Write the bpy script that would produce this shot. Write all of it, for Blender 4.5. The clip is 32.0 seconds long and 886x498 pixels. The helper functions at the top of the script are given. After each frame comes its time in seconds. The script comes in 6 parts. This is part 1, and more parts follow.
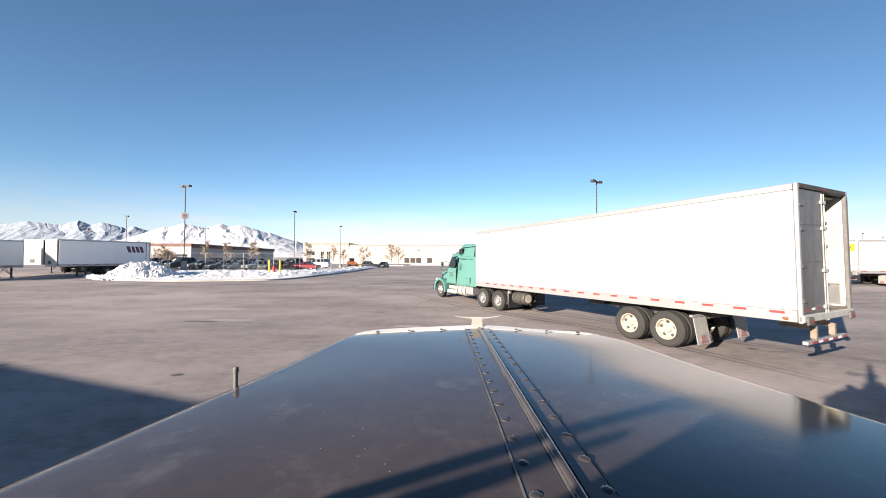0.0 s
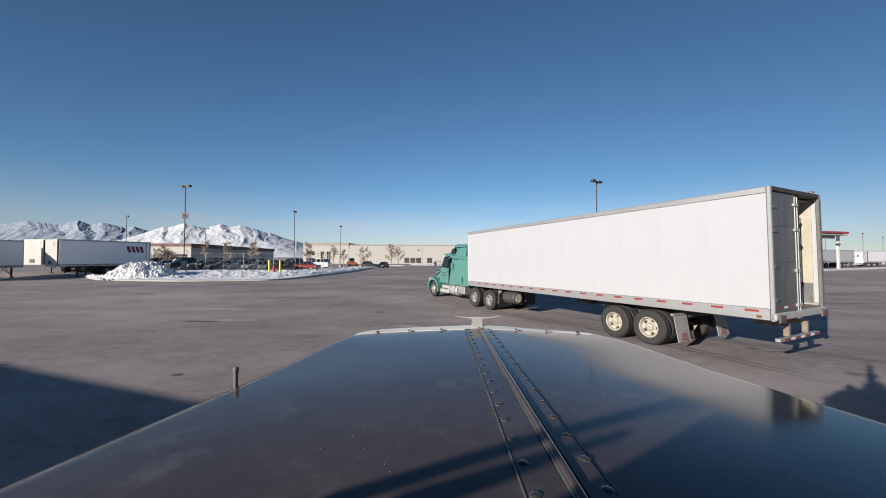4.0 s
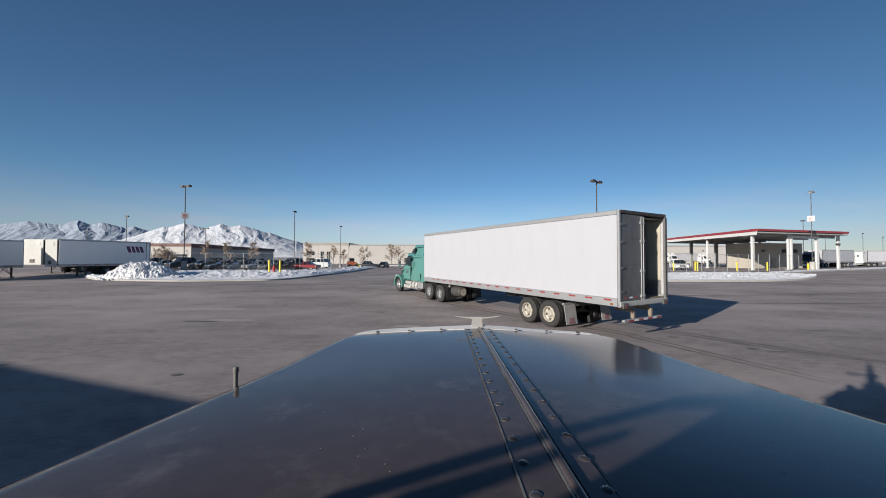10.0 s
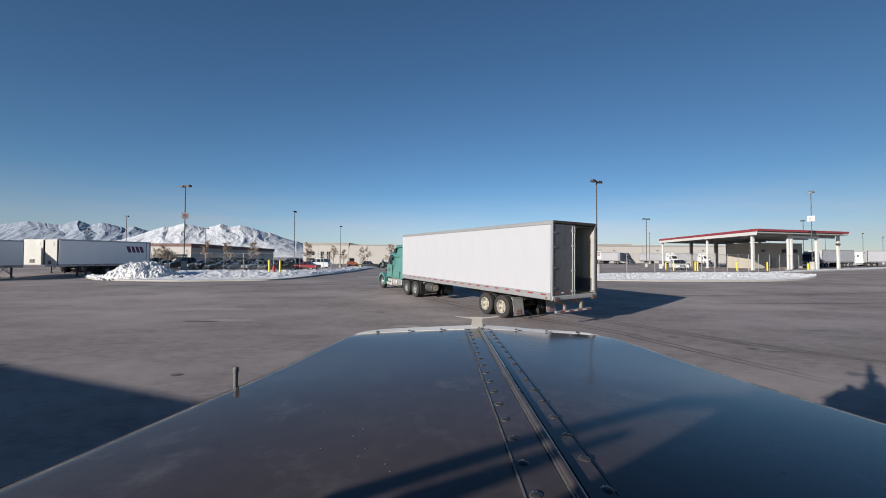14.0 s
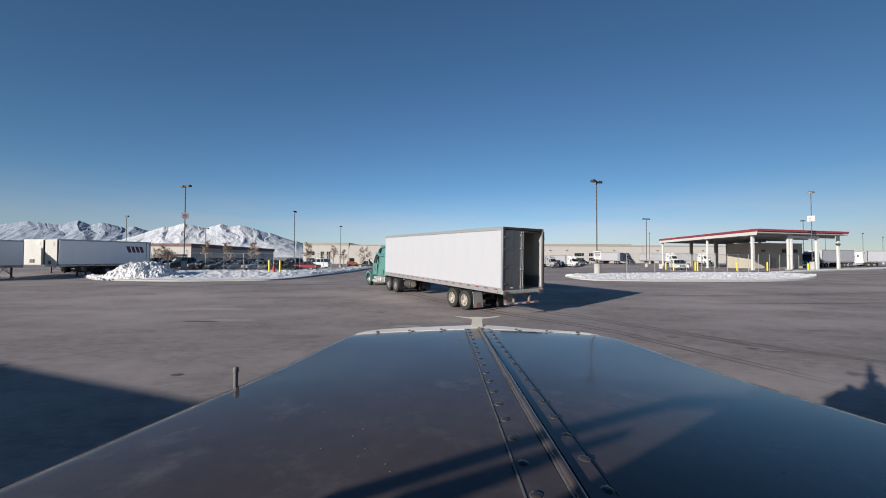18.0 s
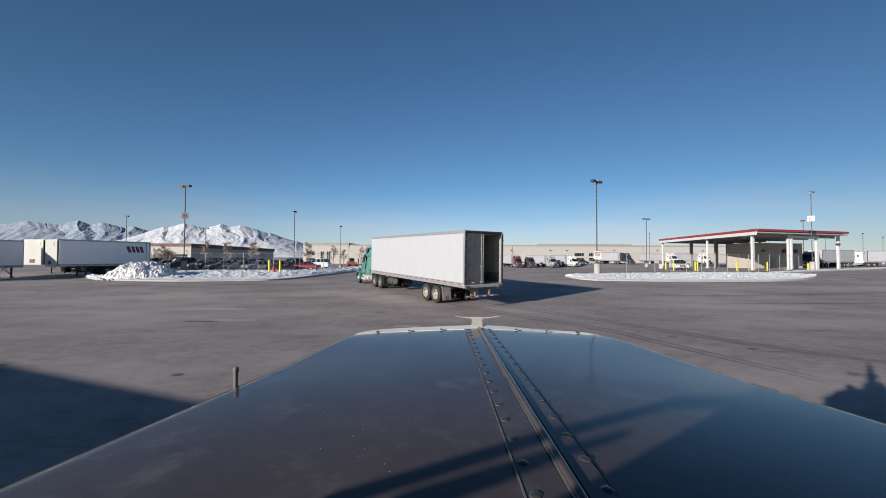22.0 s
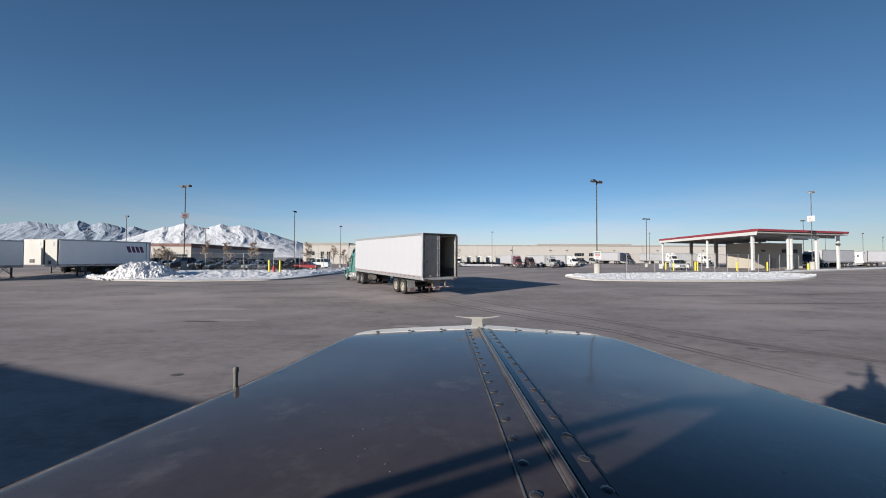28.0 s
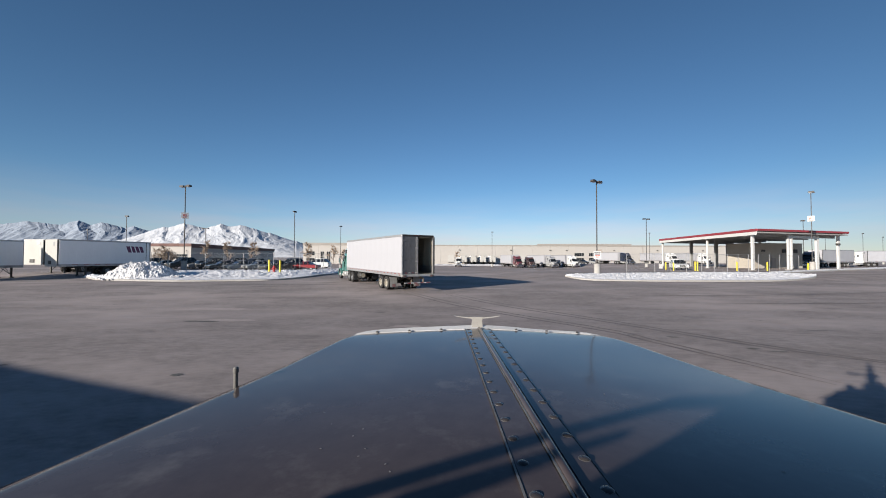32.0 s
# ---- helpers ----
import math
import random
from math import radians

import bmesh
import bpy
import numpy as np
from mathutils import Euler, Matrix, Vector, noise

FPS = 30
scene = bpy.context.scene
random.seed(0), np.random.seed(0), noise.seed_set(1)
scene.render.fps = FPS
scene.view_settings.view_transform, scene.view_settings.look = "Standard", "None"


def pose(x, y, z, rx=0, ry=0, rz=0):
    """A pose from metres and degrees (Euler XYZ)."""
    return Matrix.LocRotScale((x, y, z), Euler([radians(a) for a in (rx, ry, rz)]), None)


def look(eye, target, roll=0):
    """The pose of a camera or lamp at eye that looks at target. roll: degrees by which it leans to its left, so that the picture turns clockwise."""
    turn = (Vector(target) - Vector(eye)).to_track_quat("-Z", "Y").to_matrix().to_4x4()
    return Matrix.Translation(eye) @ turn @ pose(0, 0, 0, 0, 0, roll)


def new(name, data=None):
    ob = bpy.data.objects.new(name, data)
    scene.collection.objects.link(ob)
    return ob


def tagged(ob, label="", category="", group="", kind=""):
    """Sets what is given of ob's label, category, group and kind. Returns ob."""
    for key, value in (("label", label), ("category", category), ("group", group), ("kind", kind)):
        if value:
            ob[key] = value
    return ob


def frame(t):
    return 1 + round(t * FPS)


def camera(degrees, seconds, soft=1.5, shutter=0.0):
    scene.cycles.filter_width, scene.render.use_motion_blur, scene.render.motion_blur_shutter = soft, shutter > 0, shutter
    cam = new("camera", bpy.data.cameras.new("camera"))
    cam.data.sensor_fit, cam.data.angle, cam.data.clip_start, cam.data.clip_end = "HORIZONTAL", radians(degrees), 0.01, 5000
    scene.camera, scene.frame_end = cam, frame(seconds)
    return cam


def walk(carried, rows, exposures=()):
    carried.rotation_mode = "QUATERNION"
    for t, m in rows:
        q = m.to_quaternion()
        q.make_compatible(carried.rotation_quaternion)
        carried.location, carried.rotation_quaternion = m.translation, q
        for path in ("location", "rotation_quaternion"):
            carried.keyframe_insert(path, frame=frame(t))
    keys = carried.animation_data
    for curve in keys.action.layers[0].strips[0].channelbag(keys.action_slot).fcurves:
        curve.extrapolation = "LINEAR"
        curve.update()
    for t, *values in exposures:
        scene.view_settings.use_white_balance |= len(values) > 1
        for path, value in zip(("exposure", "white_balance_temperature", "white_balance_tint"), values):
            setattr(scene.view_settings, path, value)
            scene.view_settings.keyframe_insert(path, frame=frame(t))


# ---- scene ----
SECONDS = 32.0
cam = camera(103.45, SECONDS, soft=1.0)
EYE = (0.0, 0.0, 2.437)
CAM_POSE = Matrix.Translation(EYE) @ pose(0, 0, 0, 91.36, 0, 0) @ pose(0, 0, 0, 0, 0, 0.17)
walk(cam, [(0.0, CAM_POSE), (SECONDS, CAM_POSE)],
     exposures=[(0.0, 1.58, 6850, 12), (1.0, 1.31, 6650, 11), (3.0, 0.80, 6380, 10), (6.0, 0.57, 6150, 9), (25.5, 0.58, 6150, 9), (28.0, 0.66, 6180, 9), (SECONDS, 0.74, 6260, 9.5)])

# ---- light: a low winter sun from behind, sky ----
SUN_EL, SUN_AZ = 16.5, 222.0
world = bpy.data.worlds.new("winter_sky")
scene.world = world
world.use_nodes = True
wn = world.node_tree
wn.nodes.clear()
sky = wn.nodes.new("ShaderNodeTexSky")
sky.sky_type = "NISHITA"
sky.sun_disc = False
sky.sun_elevation = radians(SUN_EL)
sky.sun_rotation = radians(418 - SUN_AZ)
sky.altitude = 1300
sky.air_density, sky.dust_density, sky.ozone_density = 1.0, 0.2, 3.6
back = wn.nodes.new("ShaderNodeBackground")
back.inputs["Strength"].default_value = 0.058
wout = wn.nodes.new("ShaderNodeOutputWorld")
# the clear, dry blue of high winter air
clear = wn.nodes.new("ShaderNodeHueSaturation")
clear.inputs["Hue"].default_value, clear.inputs["Saturation"].default_value = 0.4955, 1.045
wn.links.new(sky.outputs[0], clear.inputs["Color"])
# pale haze and thin cloud low over the horizon
dirs = wn.nodes.new("ShaderNodeTexCoord")
axes = wn.nodes.new("ShaderNodeSeparateXYZ")
wn.links.new(dirs.outputs["Generated"], axes.inputs[0])
low = wn.nodes.new("ShaderNodeMapRange")
low.interpolation_type = "SMOOTHSTEP"
for key, value in (("From Min", 0.0), ("From Max", 0.20), ("To Min", 0.95), ("To Max", 0.0)):
    low.inputs[key].default_value = value
wn.links.new(axes.outputs["Z"], low.inputs["Value"])
flat = wn.nodes.new("ShaderNodeMapping")
flat.inputs["Scale"].default_value = (2.2, 2.2, 16.0)
wn.links.new(dirs.outputs["Generated"], flat.inputs["Vector"])
wisps = wn.nodes.new("ShaderNodeTexNoise")
for key, value in (("Scale", 1.6), ("Detail", 6.0), ("Roughness", 0.55)):
    wisps.inputs[key].default_value = value
wn.links.new(flat.outputs[0], wisps.inputs["Vector"])
veil = wn.nodes.new("ShaderNodeMapRange")
for key, value in (("From Min", 0.35), ("From Max", 0.7), ("To Min", 0.35), ("To Max", 1.0)):
    veil.inputs[key].default_value = value
wn.links.new(wisps.outputs["Fac"], veil.inputs["Value"])
cover = wn.nodes.new("ShaderNodeMath")
cover.operation = "MULTIPLY"
wn.links.new(low.outputs[0], cover.inputs[0])
wn.links.new(veil.outputs[0], cover.inputs[1])
pale = wn.nodes.new("ShaderNodeHueSaturation")
pale.inputs["Saturation"].default_value, pale.inputs["Value"].default_value = 0.34, 0.88
wn.links.new(sky.outputs[0], pale.inputs["Color"])
rosy = wn.nodes.new("ShaderNodeMix")
rosy.data_type, rosy.blend_type = "RGBA", "MULTIPLY"
rosy.inputs[0].default_value, rosy.inputs[7].default_value = 1.0, (1.06, 0.98, 1.03, 1)
wn.links.new(pale.outputs[0], rosy.inputs[6])
haze = wn.nodes.new("ShaderNodeMix")
haze.data_type = "RGBA"
wn.links.new(cover.outputs[0], haze.inputs[0])
wn.links.new(clear.outputs[0], haze.inputs[6])
wn.links.new(rosy.outputs[2], haze.inputs[7])
wn.links.new(haze.outputs[2], back.inputs["Color"])
wn.links.new(back.outputs[0], wout.inputs["Surface"])
sun = new("sun", bpy.data.lights.new("sun", "SUN"))
sun.data.energy, sun.data.angle, sun.data.color = 5.0, radians(0.5), (1.0, 0.90, 0.77)
sdir = Vector((math.cos(radians(SUN_AZ)) * math.cos(radians(SUN_EL)), math.sin(radians(SUN_AZ)) * math.cos(radians(SUN_EL)), math.sin(radians(SUN_EL))))
sun.matrix_world = look(sdir * 60, (0, 0, 0))


# ---- the lie of the land ----
def smooth(t):
    t = min(1.0, max(0.0, t))
    return t * t * (3 - 2 * t)


def ground_z(x, y):
    z = -0.247 * math.exp(-((y - 18.3) / 7.65) ** 2)
    side = 1 - smooth((x + 20) / 8) * (1 - smooth((x - 5) / 8))
    right = smooth((x - 40) / 14)
    hold = (1 - smooth((y - 62) / 16)) * (1 - right) + (1 - smooth((y - 120) / 40)) * right
    z += 0.38 * smooth((y - 36) / 9) * hold * side
    z -= 0.8 * smooth((y - 72) / 34) * (1 - 0.9 * right)
    return z


# ---- materials ----
MATS = {}


def material(name, color, rough=0.6, metal=0.0, second=None, amount=0.35, scale=3.0, fine=40.0, bump=0.0, coat=0.0,
             stretch=(1, 1, 1), spots=None, spot_scale=6.0, spot_edge=(0.55, 0.7), rough_var=0.12, per_piece=0.0, specular=0.5, grain=(0.82, 1.12)):
    if name in MATS:
        return MATS[name]
    m = bpy.data.materials.new(name)
    m.use_nodes = True
    nt = m.node_tree
    b = nt.nodes["Principled BSDF"]
    b.inputs["Metallic"].default_value = metal
    b.inputs["Coat Weight"].default_value = coat
    b.inputs["Coat Roughness"].default_value = 0.06
    b.inputs["Specular IOR Level"].default_value = specular
    co = nt.nodes.new("ShaderNodeTexCoord")
    mp = nt.nodes.new("ShaderNodeMapping")
    mp.inputs["Scale"].default_value = stretch
    nt.links.new(co.outputs["Object"], mp.inputs["Vector"])

    def noise_node(s, detail=5.0, rough_=0.6):
        n = nt.nodes.new("ShaderNodeTexNoise")
        n.inputs["Scale"].default_value = s
        n.inputs["Detail"].default_value = detail
        n.inputs["Roughness"].default_value = rough_
        nt.links.new(mp.outputs[0], n.inputs["Vector"])
        return n

    def ramp(src, lo, hi, c0, c1):
        r = nt.nodes.new("ShaderNodeValToRGB")
        r.color_ramp.elements[0].position, r.color_ramp.elements[1].position = lo, hi
        r.color_ramp.elements[0].color, r.color_ramp.elements[1].color = (*c0, 1), (*c1, 1)
        nt.links.new(src, r.inputs[0])
        return r

    def mix(fac, a, bb, kind="MIX"):
        n = nt.nodes.new("ShaderNodeMix")
        n.data_type, n.blend_type = "RGBA", kind
        for value, sock in ((fac, n.inputs[0]), (a, n.inputs[6]), (bb, n.inputs[7])):
            if isinstance(value, bpy.types.NodeSocket):
                nt.links.new(value, sock)
            elif isinstance(value, tuple):
                sock.default_value = (*value, 1)
            else:
                sock.default_value = value
        return n.outputs[2]

    second = second or tuple(c * 0.7 for c in color)
    big, small = noise_node(scale), noise_node(fine, 6.0, 0.7)
    col = mix(ramp(big.outputs["Fac"], 0.35, 0.7, (0, 0, 0), (amount,) * 3).outputs[0], color, second)
    col = mix(1.0, col, ramp(small.outputs["Fac"], 0.25, 0.8, (grain[0],) * 3, (grain[1],) * 3).outputs[0], "MULTIPLY")
    if spots:
        sp = noise_node(spot_scale, 6.0, 0.65)
        col = mix(ramp(sp.outputs["Fac"], spot_edge[0], spot_edge[1], (0, 0, 0), (1, 1, 1)).outputs[0], col, spots)
    if per_piece:
        info = nt.nodes.new("ShaderNodeObjectInfo")
        col = mix(1.0, col, ramp(info.outputs["Random"], 0.0, 1.0, (1 - per_piece,) * 3, (1 + per_piece,) * 3).outputs[0], "MULTIPLY")
    nt.links.new(col, b.inputs["Base Color"])
    r = nt.nodes.new("ShaderNodeMapRange")
    r.inputs["From Min"].default_value, r.inputs["From Max"].default_value = 0.3, 0.7
    r.inputs["To Min"].default_value, r.inputs["To Max"].default_value = max(0.02, rough - rough_var), min(1.0, rough + rough_var)
    nt.links.new(big.outputs["Fac"], r.inputs["Value"])
    nt.links.new(r.outputs[0], b.inputs["Roughness"])
    if bump:
        bp = nt.nodes.new("ShaderNodeBump")
        bp.inputs["Strength"].default_value = 0.6
        bp.inputs["Distance"].default_value = bump
        nt.links.new(small.outputs["Fac"], bp.inputs["Height"])
        nt.links.new(bp.outputs[0], b.inputs["Normal"])
    MATS[name] = m
    return m


ASPHALT = material("asphalt", (0.262, 0.226, 0.218), 0.86, second=(0.18, 0.156, 0.152), amount=0.95, scale=0.5, fine=5.0, bump=0.008, grain=(0.66, 1.25),
                   spots=(0.31, 0.266, 0.257), spot_scale=0.16, spot_edge=(0.46, 0.62), specular=0.35, stretch=(0.55, 1, 1))
CRACK = material("crack_filler", (0.09, 0.076, 0.073), 0.8, second=(0.16, 0.135, 0.13), amount=0.7, scale=2, fine=12)
YELLOW_SIGN = material("yellow_sign", (0.55, 0.40, 0.03), 0.5, second=(0.45, 0.32, 0.04), amount=0.4, scale=3, fine=20)
TYRE_MARK = material("tyre_mark", (0.095, 0.082, 0.08), 0.8, second=(0.19, 0.163, 0.158), amount=0.9, scale=1.2, fine=14)
STAIN = material("stain", (0.075, 0.07, 0.065), 0.75, second=(0.13, 0.12, 0.11), amount=0.8, scale=2.0, fine=12)
PATCH = material("pale_patch", (0.345, 0.295, 0.283), 0.9, second=(0.27, 0.23, 0.22), amount=0.8, scale=0.9, fine=9)
CONCRETE = material("concrete", (0.37, 0.355, 0.335), 0.85, second=(0.26, 0.25, 0.235), amount=0.6, scale=1.6, fine=25, bump=0.004)
SNOW = material("snow", (0.76, 0.755, 0.775), 0.6, second=(0.62, 0.615, 0.635), amount=0.6, scale=1.3, fine=7.0, bump=0.09,
                spots=(0.52, 0.49, 0.46), spot_scale=1.1, spot_edge=(0.64, 0.8))
DIRTY_SNOW = material("dirty_snow", (0.66, 0.655, 0.67), 0.65, second=(0.50, 0.485, 0.48), amount=0.6, scale=1.8, fine=7.0, bump=0.08,
                      spots=(0.38, 0.35, 0.32), spot_scale=1.6, spot_edge=(0.6, 0.78))
WHITE_PANEL = material("white_trailer_panel", (0.378, 0.380, 0.408), 0.42, second=(0.350, 0.350, 0.372), amount=0.35, scale=0.3, fine=2.0, grain=(0.96, 1.03),
                       spots=(0.42, 0.41, 0.395), spot_scale=0.5, spot_edge=(0.68, 1.0), stretch=(1, 1, 0.5))
GREY_PANEL = material("grey_white_panel", (0.80, 0.80, 0.81), 0.5, second=(0.74, 0.74, 0.74), amount=0.4, scale=0.6, fine=8, grain=(0.96, 1.03), stretch=(1, 1, 0.4))
NOSE_PANEL = material("weathered_nose_panel", (0.43, 0.42, 0.395), 0.5, second=(0.37, 0.358, 0.33), amount=0.5, scale=0.7, fine=8, grain=(0.96, 1.04), stretch=(1, 1, 0.4))
ALUMINIUM = material("aluminium", (0.36, 0.363, 0.372), 0.5, 0.5, second=(0.30, 0.302, 0.308), amount=0.6, scale=2.5, fine=30, stretch=(0.4, 1, 1))
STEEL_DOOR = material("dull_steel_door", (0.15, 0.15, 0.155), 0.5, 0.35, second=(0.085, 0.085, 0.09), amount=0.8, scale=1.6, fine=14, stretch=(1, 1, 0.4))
CHROME = material("chrome", (0.75, 0.75, 0.76), 0.16, 1.0, second=(0.6, 0.6, 0.6), amount=0.4, scale=5, fine=40)
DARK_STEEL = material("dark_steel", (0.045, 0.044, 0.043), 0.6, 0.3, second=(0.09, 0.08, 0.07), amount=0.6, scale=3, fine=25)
RUBBER = material("rubber", (0.020, 0.0195, 0.0195), 0.82, second=(0.036, 0.033, 0.031), amount=0.6, scale=5, fine=40, bump=0.004)
CREAM_RIM = material("cream_wheel_rim", (0.46, 0.43, 0.365), 0.55, second=(0.20, 0.17, 0.135), amount=0.9, scale=7, fine=50)
RED_TAPE = material("red_tape", (0.25, 0.036, 0.036), 0.5, second=(0.17, 0.03, 0.03), amount=0.5, scale=9, fine=40)
WHITE_TAPE = material("white_tape", (0.75, 0.74, 0.72), 0.4, second=(0.6, 0.58, 0.55), amount=0.5, scale=9, fine=40)
AMBER = material("amber_lens", (0.22, 0.09, 0.03), 0.3, scale=9)
TEAL = material("teal_paint", (0.075, 0.20, 0.178), 0.34, second=(0.09, 0.222, 0.198), amount=0.5, scale=1.4, fine=18, coat=0.5, rough_var=0.08)
GLASS_DARK = material("dark_glass", (0.012, 0.014, 0.017), 0.06, second=(0.02, 0.022, 0.026), amount=0.4, scale=2, fine=10, rough_var=0.03)
LINER = material("cream_liner", (0.42, 0.38, 0.30), 0.6, second=(0.3, 0.275, 0.22), amount=0.6, scale=1.1, fine=14)
INNER_DARK = material("worn_plywood", (0.20, 0.17, 0.13), 0.75, second=(0.12, 0.10, 0.085), amount=0.7, scale=1.3, fine=12)
FLAP = material("grey_mud_flap", (0.3, 0.295, 0.285), 0.65, second=(0.19, 0.182, 0.175), amount=0.7, scale=4, fine=30)
GUARD_POST = material("rust_stained_guard_paint", (0.21, 0.18, 0.14), 0.7, second=(0.16, 0.11, 0.08), amount=0.8, scale=8, fine=40)
PINK = material("faded_red_print", (0.24, 0.12, 0.12), 0.6, scale=6)
HOOD_PAINT = material("grey_blue_hood_paint", (0.053, 0.0415, 0.0425), 0.095, second=(0.072, 0.059, 0.060), amount=0.8, scale=1.9, fine=18,
                      rough_var=0.03, spots=(0.095, 0.083, 0.083), spot_scale=8.5, spot_edge=(0.54, 0.78), specular=0.2)
HOOD_RIVET = material("painted_rivet", (0.034, 0.03, 0.032), 0.3, second=(0.055, 0.05, 0.048), amount=0.6, scale=9, fine=50, specular=0.35)
WORN_EDGE = material("worn_paint_edge", (0.2, 0.195, 0.19), 0.5, 0.3, second=(0.09, 0.085, 0.085), amount=0.8, scale=14, fine=60)
HOOD_TRIM = material("hood_bright_trim", (0.57, 0.57, 0.58), 0.4, 0.15, second=(0.5, 0.49, 0.47), amount=0.6, scale=6, fine=40)
ORNAMENT = material("grey_ornament", (0.30, 0.288, 0.272), 0.5, second=(0.3, 0.285, 0.26), amount=0.6, scale=10, fine=60)
DULL_SILVER = material("dull_silver", (0.5, 0.49, 0.47), 0.45, 0.35, second=(0.36, 0.35, 0.33), amount=0.6, scale=4, fine=30)
PAINT_CHIP = material("paint_chip", (0.22, 0.21, 0.205), 0.7, second=(0.13, 0.12, 0.12), amount=0.6, scale=60, fine=200)
SOOTY_TANK = material("sooty_tank", (0.075, 0.072, 0.07), 0.6, 0.2, second=(0.045, 0.043, 0.042), amount=0.7, scale=4, fine=30)
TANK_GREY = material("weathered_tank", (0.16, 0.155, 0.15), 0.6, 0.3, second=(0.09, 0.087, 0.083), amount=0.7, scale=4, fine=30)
POLE = material("bronze_pole", (0.042, 0.037, 0.036), 0.6, 0.1, second=(0.065, 0.056, 0.052), amount=0.5, scale=1.5, fine=20)
GALV = material("galvanised_steel", (0.33, 0.33, 0.33), 0.55, 0.4, second=(0.32, 0.32, 0.32), amount=0.5, scale=4, fine=30)
SIGN_WHITE = material("sign_white", (0.64, 0.64, 0.635), 0.5, second=(0.58, 0.575, 0.57), amount=0.4, scale=2, fine=20)
SIGN_RED = material("sign_red", (0.55, 0.09, 0.05), 0.5, scale=3)
SIGN_DARK = material("sign_dark", (0.05, 0.05, 0.05), 0.5, scale=3)
YELLOW = material("bollard_yellow", (0.72, 0.56, 0.02), 0.5, second=(0.58, 0.43, 0.03), amount=0.5, scale=3, fine=30)
HYDRANT_RED = material("hydrant_red", (0.42, 0.035, 0.035), 0.45, second=(0.3, 0.03, 0.03), amount=0.5, scale=5, fine=30)
TILT_UP = material("tilt_up_concrete_paint", (0.405, 0.383, 0.36), 0.85, second=(0.36, 0.34, 0.318), amount=0.6, scale=0.08, fine=1.2, grain=(0.95, 1.05))
TILT_CREAM = material("cream_wall_paint", (0.425, 0.398, 0.372), 0.85, second=(0.38, 0.355, 0.33), amount=0.6, scale=0.08, fine=1.2, grain=(0.95, 1.05))
CAP_GREY = material("grey_parapet_cap", (0.30, 0.275, 0.25), 0.7, scale=0.5, fine=4)
CAP_BROWN = material("brown_parapet_band", (0.135, 0.06, 0.05), 0.7, second=(0.10, 0.05, 0.042), amount=0.5, scale=0.3, fine=3)
ROOF_GREY = material("roof_membrane", (0.4, 0.4, 0.39), 0.8, scale=0.3, fine=2)
DOCK_DOOR = material("dock_door_grey", (0.45, 0.44, 0.42), 0.6, scale=1, fine=8)
CANOPY_WHITE = material("canopy_white_steel", (0.60, 0.595, 0.58), 0.5, second=(0.52, 0.51, 0.49), amount=0.5, scale=0.7, fine=8)
CANOPY_RED = material("canopy_red_fascia", (0.27, 0.033, 0.045), 0.55, second=(0.19, 0.03, 0.036), amount=0.5, scale=0.5, fine=6)
CANOPY_UNDER = material("canopy_soffit", (0.33, 0.33, 0.32), 0.7, second=(0.24, 0.24, 0.235), amount=0.6, scale=0.6, fine=5)
SHED_WALL = material("shed_wall_beige", (0.42, 0.38, 0.32), 0.8, second=(0.36, 0.33, 0.28), amount=0.5, scale=0.5, fine=6)
BARK = material("bark", (0.22, 0.17, 0.135), 0.9, second=(0.15, 0.115, 0.09), amount=0.6, scale=6, fine=30)
TWIGS = material("dry_brown_twigs", (0.38, 0.295, 0.225), 0.9, second=(0.31, 0.23, 0.165), amount=0.6, scale=3, fine=20)
DARK_TRIM = material("black_plastic", (0.02, 0.02, 0.021), 0.55, scale=5)
HEADLIGHT = material("headlight_lens", (0.6, 0.6, 0.6), 0.12, 0.3, scale=6)
TAIL_RED = material("tail_lens", (0.16, 0.014, 0.014), 0.25, scale=6)
PRINT_PURPLE = material("purple_red_print", (0.12, 0.03, 0.09), 0.5, scale=3)


def paint(name, c, rough=0.3):
    return material(name, c, rough, second=tuple(v * 0.85 for v in c), amount=0.4, scale=1.2, fine=20, coat=0.4, rough_var=0.06)


